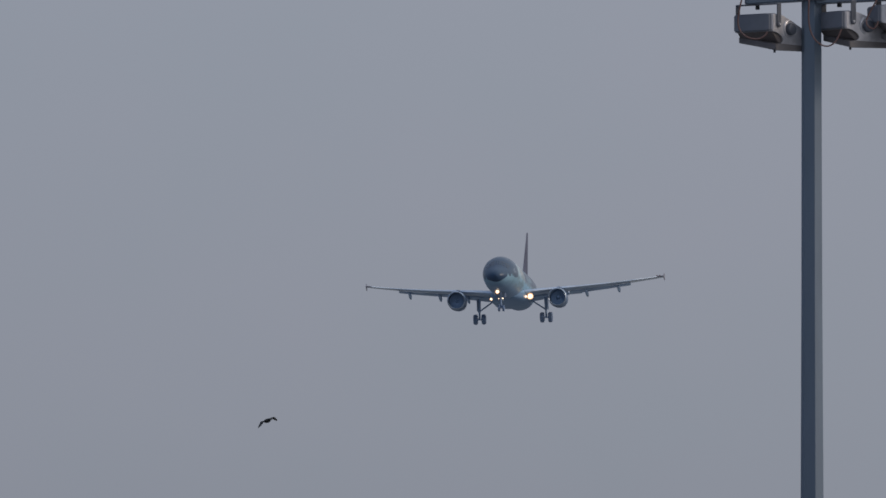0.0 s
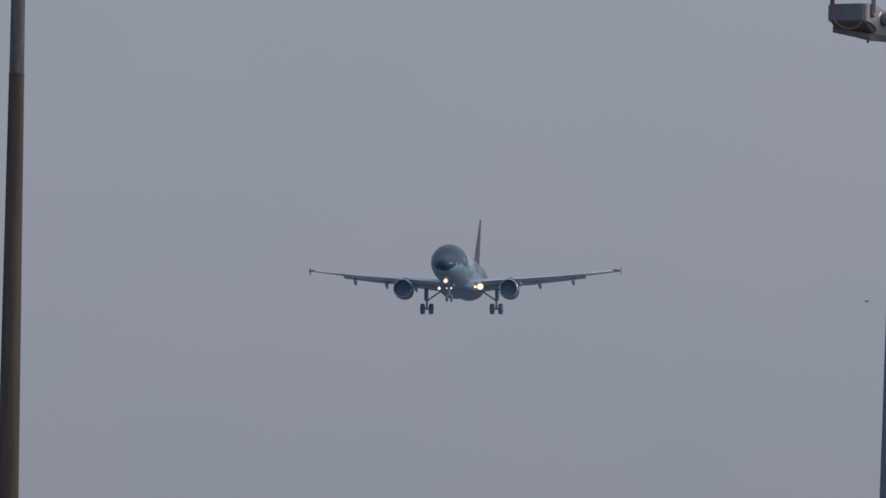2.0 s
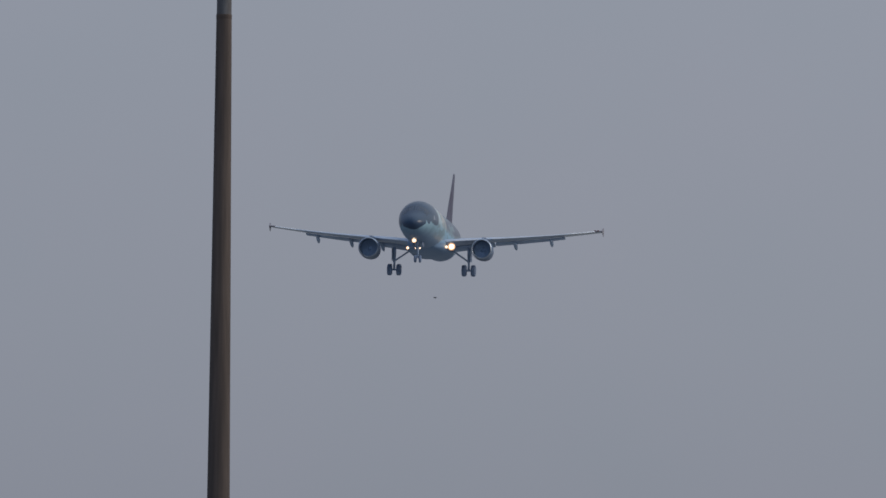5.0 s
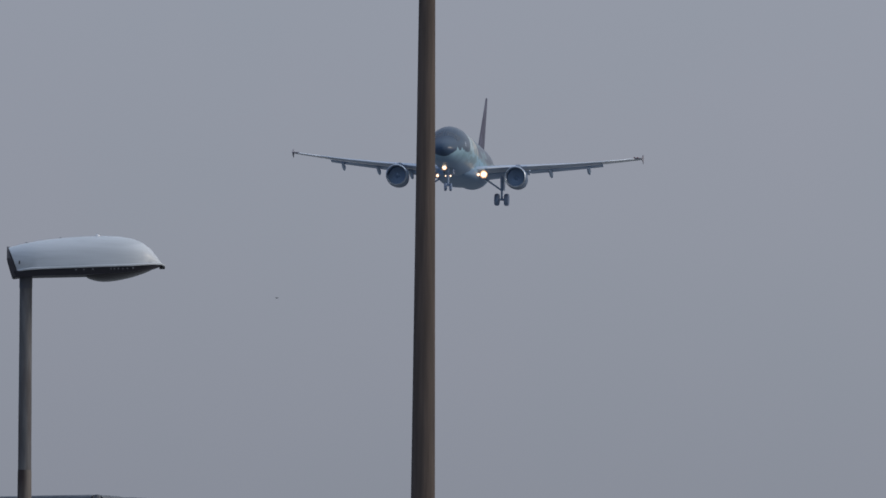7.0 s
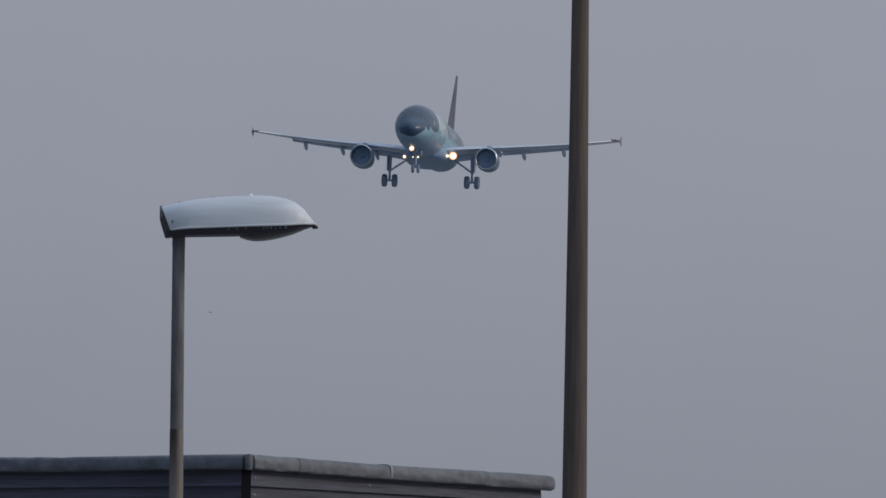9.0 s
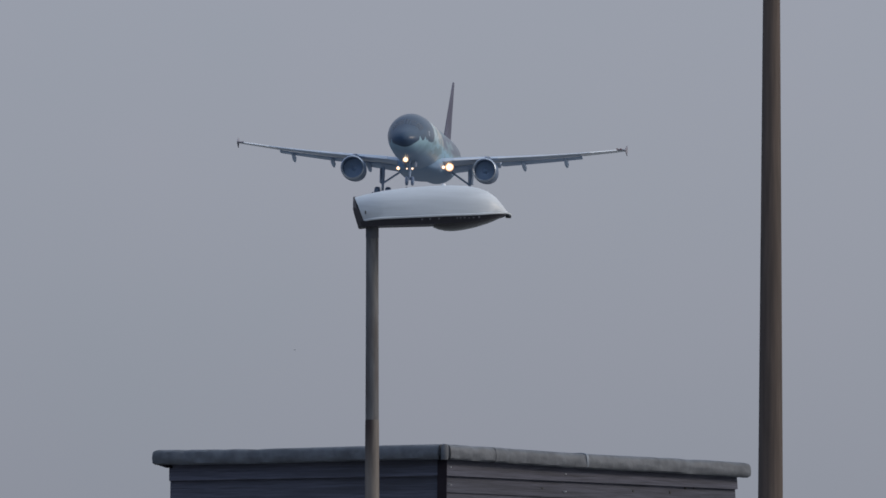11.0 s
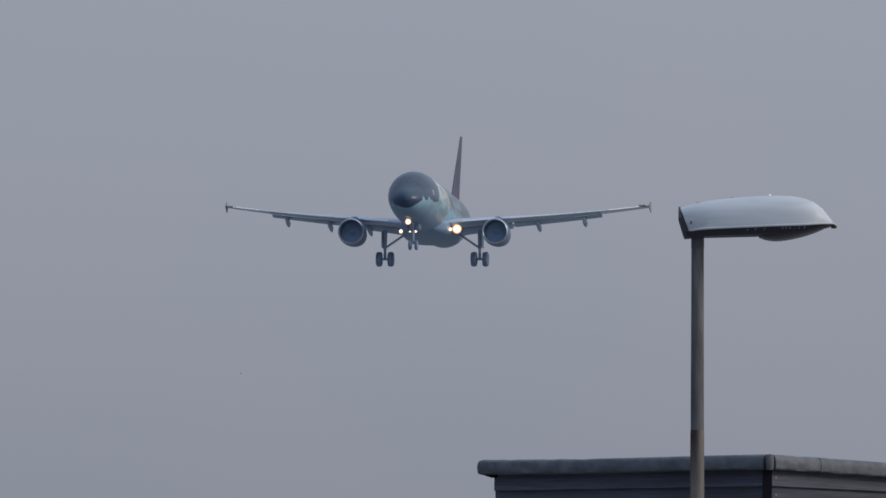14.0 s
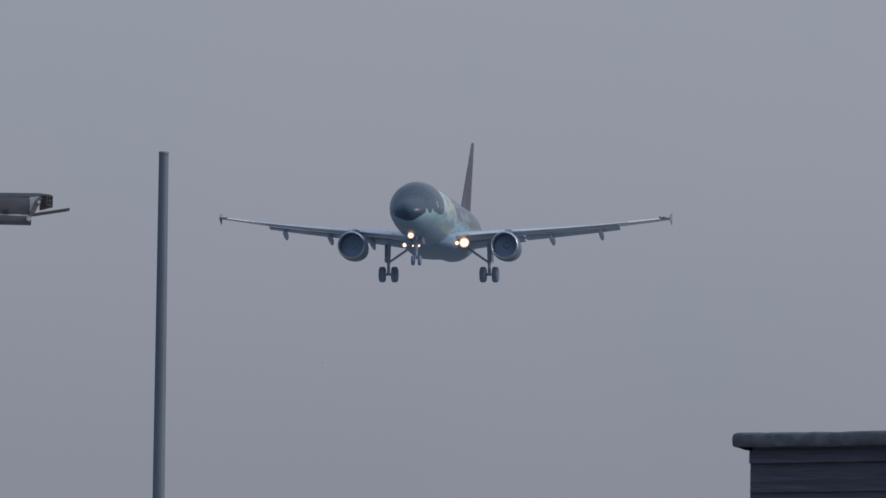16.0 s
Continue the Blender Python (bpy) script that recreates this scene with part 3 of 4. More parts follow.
def floodlight_mast():
    m = stand("floodlight_mast", 1.8783, 180.0, 0.19, 10.3)
    tagged(m, "faceted slate-grey steel mast with a floodlight crossbar", "mast")
    zb = 12.910
    part("shaft", bm_loft([ring((0, 0, z), r, 6, turn=radians(47)) for z, r in ((0, 0.125), (4, 0.105), (8, 0.086), (11, 0.0715), (13.3, 0.067))]), MAST, m, "six-sided tapered shaft", False)
    for x0, x1, low, rise in ((-0.44, -0.03, 0.003, 0.024), (0.03, 0.62, 0.006, 0.030)):
        bar = bm_loft([[(x, y, zb + q + (low if x == x0 else low + rise)) for y, q in ((-0.07, 0.0), (0.07, 0.0), (0.07, 0.137), (-0.07, 0.137))] for x in (x0, x1)])
        bmesh.ops.bevel(bar, geom=bar.edges[:], offset=0.006, segments=2, affect="EDGES")
        part("crossbar", bar, MAST, m, "box-section crossbar")
    part("end_cap", bm_box(-0.446, -0.436, -0.06, 0.06, zb + 0.012, zb + 0.13, 0.002), SLATE, m)
    part("clamp", bm_box(-0.09, 0.09, -0.095, 0.095, zb + 0.03, zb + 0.11, 0.006), SLATE, m)
    part("base_plate", bm_box(-0.3, 0.3, -0.3, 0.3, 0, 0.035, 0.005), GALV, m)
    base = m.matrix_world
    spots = ((-0.36, 0.0, 0.0), (0.187, 0.0165, -16.0), (0.506, 0.055, -37.0))
    for x, dz, turn in spots:
        f = floodlight("floodlight", base @ pose(x, 0, zb + dz, 0, 0, turn))
        tagged(f, "slate-grey floodlight under the mast's crossbar")
    for pts in ([(1330, -30), (1316, 0), (1308, 40), (1312, 60), (1325, 72), (1342, 75), (1354, 70), (1360, 62)],
                [(1436, -30), (1434, 0), (1433, 40), (1438, 65), (1450, 82), (1466, 88), (1480, 80), (1491, 58)],
                [(1560, -30), (1556, 0), (1540, 30), (1535, 45), (1541, 55), (1550, 56), (1556, 44)]):
        line = [((x - 1438) * FK, -0.30 - 0.02 * (i > 3), zb - (y - 10) * FK) for i, (x, y) in enumerate(pts)]
        line[0] = (line[0][0], -0.06, line[0][2])
        c = part("power_cable", bm_tube(smooth_line(line), 0.0055, 6), CABLE, None)
        c.matrix_world = base
        tagged(c, "thin red-brown power cable looping to a floodlight", "cable", "floodlight cables")


floodlight_mast()


def far_floodlight():
    """The end of another floodlight, seen from its side, on its own short mast."""
    m = stand("lamp_mast", -3.02, 180.0)
    tagged(m, "slim grey steel mast carrying a side-mounted floodlight", "mast")
    zb = 1.7 + 180 * math.tan(radians(2.5339))
    part("shaft", bm_loft([ring((0, 0, z), r, 16) for z, r in ((0, 0.08), (6, 0.06), (zb + 0.3, 0.045))]), MAST, m)
    part("base_plate", bm_box(-0.2, 0.2, -0.2, 0.2, 0, 0.03, 0.005), GALV, m)
    f = new("side_floodlight")
    tagged(f, "slate-grey floodlight with louvred end and a thin visor", "floodlight")
    P = lambda x, y: ((x + 0.0) * FK, (395 - y) * FK)

    def slab(x0, y0, x1, y1, d0, d1, bev=0.004):
        (a, b), (c, d) = P(x0, y1), P(x1, y0)
        return bm_box(a, c, d0, d1, b, d, bev)

    part("body", slab(-110, 351, 52, 382, -0.2, 0.2, 0.008), CAPGREY, f, "slate-grey housing")
    part("lower_frame", slab(-110, 384, 55, 395.5, -0.22, 0.22, 0.0015), CAPGREY, f, "dark lower frame")
    part("seam", slab(-108, 381.5, 50, 384.5, -0.205, 0.205, 0.001), CAST, f, "pale seam")
    part("top_rail", bm_loft([[(P(x, 0)[0], d, P(0, y)[1]) for d, y in ((-0.18, y0), (0.18, y0), (0.18, y1), (-0.18, y1))]
                              for x, y0, y1 in ((-110, 344.5, 351), (40, 343, 350), (66, 342.5, 347.5), (88, 344.5, 346))]), GALV, f, "thin grey top cover")
    part("hinge", bm_tube([(P(51, 0)[0], -0.235, P(0, 388.5)[1]), (P(51, 0)[0], 0.235, P(0, 388.5)[1])], 0.017, 12), CAST, f)
    part("latch_knob", bm_tube([(P(11, 0)[0], -0.23, P(0, 377)[1]), (P(11, 0)[0], -0.19, P(0, 377)[1])], 0.015, 12), DARK, f)
    arm = [[(P(x, 0)[0], d, P(0, y)[1]) for x, y in ((50, 384), (60, 358), (68, 349), (74, 350), (67, 366), (58, 384))] for d in (-0.21, -0.19)]
    part("bracket", bm_loft(arm), FRAME, f, "brown-grey angled bracket", False)
    part("bracket_bolt", bm_tube([(P(68, 0)[0], -0.225, P(0, 359)[1]), (P(68, 0)[0], -0.2, P(0, 359)[1])], 0.011, 10), CANOPY, f)
    part("gusset", bm_loft([[(P(x, 0)[0], d, P(0, y)[1]) for x, y in ((51, 350), (69, 348), (66, 360), (54, 384), (51, 384))] for d in (-0.188, -0.178)]), CANOPY, f, "pale side gusset", False)
    part("louvre_box", bm_loft([[(P(x, 0)[0], d, P(0, y)[1]) for d, y in ((-0.17, y0), (0.17, y0), (0.17, y1), (-0.17, y1))]
                                for x, y0, y1 in ((69, 369, 349), (74, 368.5, 346.5), (86, 365, 345.5), (92.5, 363.5, 346.5))]), DARK, f, "dark louvred end", False)
    for x in (82, 87, 92):
        part("louvre", slab(x - 0.7, 347, x + 0.7, 364, -0.182, -0.168, 0.0), FRAME, f)
    for y in (347.5, 355.5, 363.5):
        part("louvre_rail", slab(82, y - 0.7, 93, y + 0.7, -0.184, -0.17, 0.0), FRAME, f)
    part("visor", bm_loft([[(P(x, 0)[0], d, P(0, y)[1]) for d, y in ((-0.2, y0), (0.2, y0), (0.2, y1), (-0.2, y1))]
                           for x, y0, y1 in ((55, 379.2, 380.4), (120, 367.8, 369.0), (122.5, 367.7, 368.3))]), FRAME, f, "thin brown-grey visor", False)
    part("mount", slab(-112, 383, -36, 402, -0.05, 0.05, 0.004), CAPGREY, f)
    a = radians(-2.8685)
    f.matrix_world = pose(180 * math.sin(a), 180 * math.cos(a), zb, 0, 0.68, 2.8685)


far_floodlight()


# ---- plain grey pole ----
def grey_pole():
    g = stand("steel_pole", -2.5226, 190.0, 0.17, 10.5)
    tagged(g, "plain slate-grey tapered steel pole with an open top", "pole")
    zt = 1.7 + 190 * math.tan(radians(2.6895))
    k = 190 / 47780.0
    rad = lambda z: (8.6 + (zt - z) / k * 0.0034) * k
    rings = [ring((0, 0, z), rad(z), 20) for z in (0, 4, 7, 9, zt - 0.004, zt)]
    rings += [ring((0, 0, zt - 0.001), rad(zt) - 0.006, 20), ring((0, 0, zt - 0.1), rad(zt) - 0.007, 20)]
    part("shaft", bm_loft(rings), MAST, g)
    part("top_rim", bm_loft([ring((0, 0, z), rad(zt) + d, 20) for z, d in ((zt - 0.02, 0.0002), (zt - 0.018, 0.0015), (zt - 0.003, 0.0015), (zt - 0.001, 0.0))]), GALV, g)
    part("base_plate", bm_box(-0.2, 0.2, -0.2, 0.2, 0, 0.03, 0.005), GALV, g)


grey_pole()


# ---- timber-clad building with metal coping ----
def clad_building():
    far, turn = 200.0, -0.6874
    a = radians(turn)
    zt = 1.7 + far * math.tan(radians(2.1262))
    root = new("timber_building")
    root.matrix_world = pose(far * math.sin(a), far * math.cos(a), 0, 0, 0, -turn)
    tagged(root, "dark timber-clad building with a dented grey metal coping", "building")
    aL, aR = radians(39.0), radians(54.0)
    dL, dR = Vector((-math.cos(aL), math.sin(aL), 0)), Vector((math.cos(aR), math.sin(aR), 0))
    nL, nR = Vector((-math.sin(aL), -math.cos(aL), 0)), Vector((math.sin(aR), -math.cos(aR), 0))
    L, R = 2.775, 3.875                       # coping lengths
    h = 0.112
    # wall core, under the coping
    inner = -(nL + nR) * 0.115
    pts = [inner + Vector((0, 0, 0)), inner + dR * (R - 0.29), inner + dR * (R - 0.29) + dL * (L - 0.29), inner + dL * (L - 0.29)]
    part("wall_core", bm_loft([[p + Vector((0, 0, z)) for p in pts] for z in (0, zt - 0.05)]), ROOF, root, "", False)
    part("roof", bm_loft([[p + Vector((0, 0, z)) for p in [q + dL * 0.02 + dR * 0.02 for q in pts]] for z in (zt - 0.045, zt - 0.02)]), ROOF, root, "flat roof behind the coping", False)

    # copings: rounded metal profile (outwards, height), with joints and dents
    prof = [(-0.26, -0.02), (-0.2, 0.0), (-0.02, 0.0), (0.012, -0.008), (0.023, -0.02), (0.027, -0.036), (0.03, -0.053), (0.03, -0.07), (0.028, -0.087), (0.024, -0.102), (0.008, -h), (-0.03, -h), (-0.05, -h + 0.02), (-0.26, -0.06)]

    def coping(d, n, lo, hi, seed, name, label=""):
        rnd = random.Random(seed)
        rings, steps = [], max(3, int((hi - lo) / 0.03))
        dents = [(rnd.uniform(lo, hi), rnd.uniform(0.03, 0.09), rnd.uniform(-0.014, 0.003)) for _ in range(int((hi - lo) * 2.2) + 1)]
        for i in range(steps + 1):
            s = lo + (hi - lo) * i / steps
            dent = lambda v: 0.007 * noise.noise((s * 7.0, v * 22.0, seed * 3.1)) + 0.0035 * noise.noise((s * 21.0, v * 40.0, seed * 5.7))
            off = sum(q * math.exp(-((s - c) / w) ** 2) for c, w, q in dents)
            sag = 0.004 * math.sin(s * 2.1 + 1.0)
            rings.append([d * s + n * (u + (off + dent(v) if -0.105 < v < -0.005 and u > 0 else 0)) + Vector((0, 0, zt + v + sag + (off * 0.4 if u > -0.05 and v > -0.06 else 0))) for u, v in prof])
        if name == "coping" and hi in (L, R):           # rolled outer end
            c = sum((Vector(p) for p in rings[-1]), Vector()) / len(prof)
            for f, e in ((0.9, 0.02), (0.68, 0.034), (0.35, 0.04)):
                rings.append([c + (Vector(p) - c) * f + d * e for p in rings[-1 if f == 0.9 else steps]])
        return part(name, bm_loft(rings), ZINC, root, label)

    coping(dL, nL, 0.03, L, 1, "coping", "grey metal coping length")
    coping(dR, nR, 0.03, 0.62, 3, "coping")
    coping(dR, nR, 0.63, 1.775, 4, "coping")
    coping(dR, nR, 1.785, R, 5, "coping")
    for s, metal in ((0.625, ZINC), (1.78, GALV)):
        part("coping_joint", bm_loft([[dR * (s + q) + nR * (u + 0.004) + Vector((0, 0, zt + v + (0.0015 if v > -0.03 else -0.002))) for u, v in prof] for q in (-0.014, 0.014)]), metal, root)
    for d, n, s in ((dL, nL, 0.034), (dR, nR, 0.036), (dR, nR, 0.612)):   # dark open seams
        part("coping_seam", bm_loft([[d * (s + q) + n * (u + 0.003) + Vector((0, 0, zt + v + (0.003 if v > -0.03 else -0.002))) for u, v in prof] for q in (-0.004, 0.004)]), DARK, root)
    cor = []
    for z, r in ((-h - 0.002, 0.015), (-h, 0.026), (-0.06, 0.03), (-0.015, 0.027), (0.003, 0.015)):
        cor.append([(p.x, p.y, zt + z) for p in [(nL + nR) * 0.01 + Vector((r * math.cos(t), r * math.sin(t), 0)) for t in [2 * math.pi * i / 14 for i in range(14)]]])
    part("coping_corner", bm_loft(cor), ZINC, root, "folded metal corner piece")
    part("corner_post", bm_loft([[Vector((0, 0, z)) - (nL + nR) * 0.09 + Vector((0.05 * math.cos(t), 0.05 * math.sin(t), 0)) for t in [radians(45 + 90 * i) for i in range(4)]] for z in (0, zt - h + 0.01)]), TARRED, root, "dark corner post", False)

    # the sloping underside of the coping where it turns the far corner
    under = [(L - 0.10, -h - 0.022), (L + 0.03, -h + 0.012), (L - 0.10, -h + 0.012)]
    part("soffit", bm_loft([[dL * u + nL * q + Vector((0, 0, zt + v)) for u, v in under] for q in (0.0, -0.26)]), TARRED, root, "dark sloping soffit", False)

    # boards: a row each, slightly overlapping; the nearest ones under the roof edge as parts, the lower wall as one part
    def board_mesh(d, n, lo, hi, hgt, thick, name, slope=0.0):
        bm = bmesh.new()
        ring_ = []
        for i in range(9):
            s = lo + (hi - lo) * i / 8
            wv = 0.0015 * math.sin(i * 1.7)
            cut = 0.81 if i == 8 else 0.0                        # mitred outer end
            up = slope * s                                       # the courses climb a little towards the far end
            ring_.append([d * s + n * wv + Vector((0, 0, up - hgt)), d * (s - cut * thick) + n * (thick + wv) + Vector((0, 0, up - hgt)),
                          d * (s - cut * thick) + n * (thick + wv) + Vector((0, 0, up - hgt + 0.008)),
                          d * (s - cut * thick * 0.45) + n * (thick * 0.45 + wv) + Vector((0, 0, up)), d * s + Vector((0, 0, up))])
        bm_loft(ring_, bm=bm)
        me = bpy.data.meshes.new(name)
        bmesh.ops.recalc_face_normals(bm, faces=bm.faces[:])
        bm.to_mesh(me)
        bm.free()
        me.materials.append(BOARD)
        return me

    face_l, face_r = nL * -0.1, nR * -0.1
    rnd = random.Random(9)
    for d, n, base, hi in ((dL, nL, face_l, L - 0.06), (dR, nR, face_r, R - 0.02)):
        slope = 0.0 if d is dL else 0.0078
        fascia = board_mesh(d, n, 0.085, hi + 0.012, 0.128, 0.05, "board", slope)
        lap = 0.218 if d is dL else 0.118
        plain = board_mesh(d, n, 0.085, hi, lap + 0.004, 0.034, "board", slope)
        z = zt - h + 0.012
        ob = new("board", fascia)
        ob.parent, ob.location = root, base + Vector((0, 0, z))
        z -= 0.128
        while z > 0.15:
            ob = new("board", plain)
            ob.parent, ob.location = root, base + n * rnd.uniform(-0.002, 0.002) + Vector((0, 0, z))
            z -= lap
        for s in (0.16, 1.62):
            if s < hi and d is dR:
                for zz in (zt - h - 0.05, zt - h - 0.18, zt - h - 0.30):
                    c = base + d * s + n * 0.045 + Vector((0, 0, zz))
                    part("nail", bm_tube([c - n * 0.02, c + n * 0.003], 0.0045, 8), CANOPY, root)

    # dull knots in the boards of the sunlit face, near its far end
    for s, drop, tall, wide in ((2.51, 0.165, 0.010, 0.012), (2.99, 0.163, 0.012, 0.013), (3.19, 0.118, 0.016, 0.008), (3.30, 0.115, 0.012, 0.006), (1.35, 0.175, 0.006, 0.014)):
        c = face_r + dR * s + nR * 0.026 + Vector((0, 0, zt - h - drop + 0.0078 * s))
        part("knot", bm_loft([[c + nR * q + dR * (wide * f * math.cos(t)) + Vector((0, 0, tall * f * math.sin(t))) for t in [2 * math.pi * i / 10 for i in range(10)]]
                              for q, f in ((-0.014, 1.0), (0.002, 0.9), (0.004, 0.4))]), ROOF, root)


clad_building()


# ---- airliner: x forward, y to its left, z up; origin 14 m behind the nose on the axis ----
def st(s, y, z):
    return (14.0 - s, y, z)


def interp(table, s):
    for a, b in zip(table, table[1:]):
        if s <= b[0]:
            f = (s - a[0]) / (b[0] - a[0])
            return [p + (q - p) * f for p, q in zip(a[1:], b[1:])]
    return list(table[-1][1:])


HULL_TABLE = [(0.0, 0.04, -0.46, -0.54), (0.12, 0.34, -0.14, -0.82), (0.35, 0.60, 0.10, -1.05), (0.7, 0.90, 0.33, -1.28), (1.2, 1.20, 0.62, -1.50), (1.7, 1.42, 0.92, -1.62), (2.3, 1.61, 1.30, -1.70),
              (3.0, 1.76, 1.70, -1.75), (3.8, 1.88, 1.98, -1.81), (4.8, 1.96, 2.15, -1.91), (6.2, 2.01, 2.21, -2.03), (8.0, 2.01, 2.21, -2.07), (25.2, 1.99, 2.18, -2.06),
              (26.8, 1.88, 2.15, -1.72), (29.0, 1.66, 2.10, -1.12), (32.0, 1.22, 2.0, -0.32), (35.0, 0.66, 1.80, 0.50), (37.0, 0.26, 1.55, 1.02), (37.57, 0.10, 1.42, 1.18)]


def hull_ring(s, n=40, grow=0.0):
    w, t, b = interp(HULL_TABLE, s)
    zc = b + (t - b) * 0.5
    return [st(s, (w + grow) * math.sin(2 * math.pi * i / n), zc + ((t - b) / 2 + grow) * math.cos(2 * math.pi * i / n)) for i in range(n)]


def foil(le, chord, thick, y, z, n=10, droop=0.0):
    """A wing section: le its station, points round the foil; droop turns it nose-up to trailing-edge-down, in degrees."""
    up, lo = [], []
    for i in range(n + 1):
        f = 0.5 - 0.5 * math.cos(math.pi * i / n)
        t = 5 * thick * (0.2969 * math.sqrt(f) - 0.126 * f - 0.3516 * f * f + 0.2843 * f ** 3 - 0.1036 * f ** 4)
        camber = 0.06 * thick * math.sin(math.pi * f)
        up.append((f * chord, (camber + t) * chord))
        lo.append((f * chord, (camber - t * 0.8) * chord))
    pts = up + lo[-2:0:-1]
    c, s = math.cos(radians(droop)), math.sin(radians(droop))
    return [st(le + a * c + b * s, y, z - a * s + b * c) for a, b in pts]


def wing_z(y):
    q = abs(y) - 2.0
    return -1.22 + 0.083 * q + 0.0037 * q * q + 0.15 * math.sin(math.pi * max(0.0, min(1.0, q / 15.0)) ** 0.6)


def wing_le(y):
    return 12.2 + (abs(y) - 2.0) * 0.527


def wing_chord(y):
    y = abs(y)
    te = 18.45 + (y - 2) * 0.10 if y < 6.4 else 18.89 + (y - 6.4) * (21.7 - 18.89) / (16.9 - 6.4)
    return te - wing_le(y)


def airliner():
    p = new("airliner")
    tagged(p, "twin-engined airliner with dark nose and teal hull, gear down, lights on", "airplane")
    stations = [0, 0.04, 0.12, 0.22, 0.35, 0.5, 0.7, 0.95, 1.2, 1.45, 1.7, 2.0, 2.3, 2.65, 3.0, 3.4, 3.8, 4.3, 4.8, 5.5, 6.2, 8, 11, 14, 17, 20, 23.5, 25.2, 26, 26.8, 27.8, 29, 30.5, 32, 33.5, 35, 36, 37, 37.57]
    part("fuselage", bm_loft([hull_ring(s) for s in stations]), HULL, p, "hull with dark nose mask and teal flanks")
    # windscreen panes follow the hull
    for lo, hi in ((-0.98, -0.56), (-0.52, -0.03), (0.03, 0.52), (0.56, 0.98)):
        rings = []
        for s in (1.75, 2.0, 2.3, 2.6):
            w, t, b = interp(HULL_TABLE, s)
            zc, hh = (t + b) / 2, (t - b) / 2
            rings.append([st(s, (w + g) * math.sin(a), zc + (hh + g) * math.cos(a)) for g in (-0.06, 0.008) for a in ((lo, (lo + hi) / 2, hi) if g < 0 else (hi, (lo + hi) / 2, lo))])
        part("windscreen_pane", bm_loft(rings), GLASS, p)
    part("door_frame", bm_loft([[st(s, (interp(HULL_TABLE, s)[0] + g) * math.sin(q), (interp(HULL_TABLE, s)[1]) * math.cos(q)) for g, q in ((0.0, 1.5), (0.015, 1.5), (0.015, 1.26), (0.0, 1.26))] for s in (3.28, 3.46)]), PAINT_SLAT, p, "pale door outline")
    # belly fairing
    rings = []
    for s, w, b in ((10.6, 1.0, -2.0), (11.5, 1.7, -2.2), (13, 2.05, -2.36), (15.5, 2.15, -2.44), (18.5, 2.15, -2.45), (20.5, 1.9, -2.3), (22, 1.2, -2.05)):
        rings.append([st(s, w * math.copysign(abs(math.cos(2 * math.pi * i / 28)) ** 0.5, math.cos(2 * math.pi * i / 28)),
                         -1.45 + ((-1.45 - b) if math.sin(2 * math.pi * i / 28) < 0 else 0.5) * math.copysign(abs(math.sin(2 * math.pi * i / 28)) ** 0.55, math.sin(2 * math.pi * i / 28))) for i in range(28)])
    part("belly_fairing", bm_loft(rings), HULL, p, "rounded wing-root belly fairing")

    for side in (1, -1):
        ys = [0.0, 2.0, 3.5, 5.0, 6.4, 8.5, 10.5, 12.5, 14.5, 16.0, 16.75, 16.95]
        rings = [foil(wing_le(max(2, y)) + (0.35 if y < 16.9 else 0.6), wing_chord(max(2, y)) * (0.83 if y < 13.3 else 0.93 if y < 16.9 else 0.7), 0.15 - 0.0042 * y if y < 16.9 else 0.05, side * y, wing_z(max(2, y))) for y in ys]
        cut = [foil(wing_le(13.25) + 0.35, wing_chord(13.25) * 0.9, 0.094, side * 13.25, wing_z(13.25))]
        w = part("wing", bm_loft(rings[:8] + cut), PAINT_WING, p, "swept grey wing")
        part("outer_wing_panel", bm_loft(cut + rings[8:]), PAINT_PALE, w, "outer wing panel, paled to fade into the sky")
        # slats, drooped ahead of the leading edge; the outermost paled to fade into the sky
        for a, b in ((2.9, 5.0), (6.5, 9.0), (9.05, 11.5), (11.55, 14.0), (14.05, 16.3)):
            part("slat", bm_loft([foil(wing_le(y) - 0.12, 0.72 - 0.014 * y, 0.255 - 0.004 * y, side * y, wing_z(y) - 0.072 + 0.002 * y, 8, -14 + 0.3 * y) for y in (a, (a + b) / 2, b)]), PAINT_PALE if a > 13 else PAINT_SLAT, w, "pale extended slat")
        # flaps, fully down behind the trailing edge
        for a, b in ((2.2, 6.3), (6.45, 9.9), (9.93, 13.2)):
            part("flap", bm_loft([foil(wing_le(y) + wing_chord(y) * 0.80, 0.24 * wing_chord(y) + 0.3, 0.16, side * y, wing_z(y) - 0.10, 8, 9 if y > 6.4 else 13) for y in (a, (a + b) / 2, b)]), PAINT_FLAP, w, "lowered flap, grey tinted for haze")
        part("aileron", bm_loft([foil(wing_le(y) + wing_chord(y) * 0.84, wing_chord(y) * 0.2, 0.12, side * y, wing_z(y) + 0.02, 6, 4) for y in (13.3, 15.9)]), PAINT_PALE, w)
        for y in (5.1, 8.35, 11.9):
            s0, ch, z = wing_le(y), wing_chord(y), wing_z(y)
            pts = [(s0 + ch * 0.45, z - 0.3, 0.05), (s0 + ch * 0.62, z - 0.38, 0.15), (s0 + ch * 0.82, z - 0.48, 0.2), (s0 + ch * 1.0, z - 0.60, 0.2), (s0 + ch * 1.12, z - 0.72, 0.13), (s0 + ch * 1.2, z - 0.80, 0.03)]
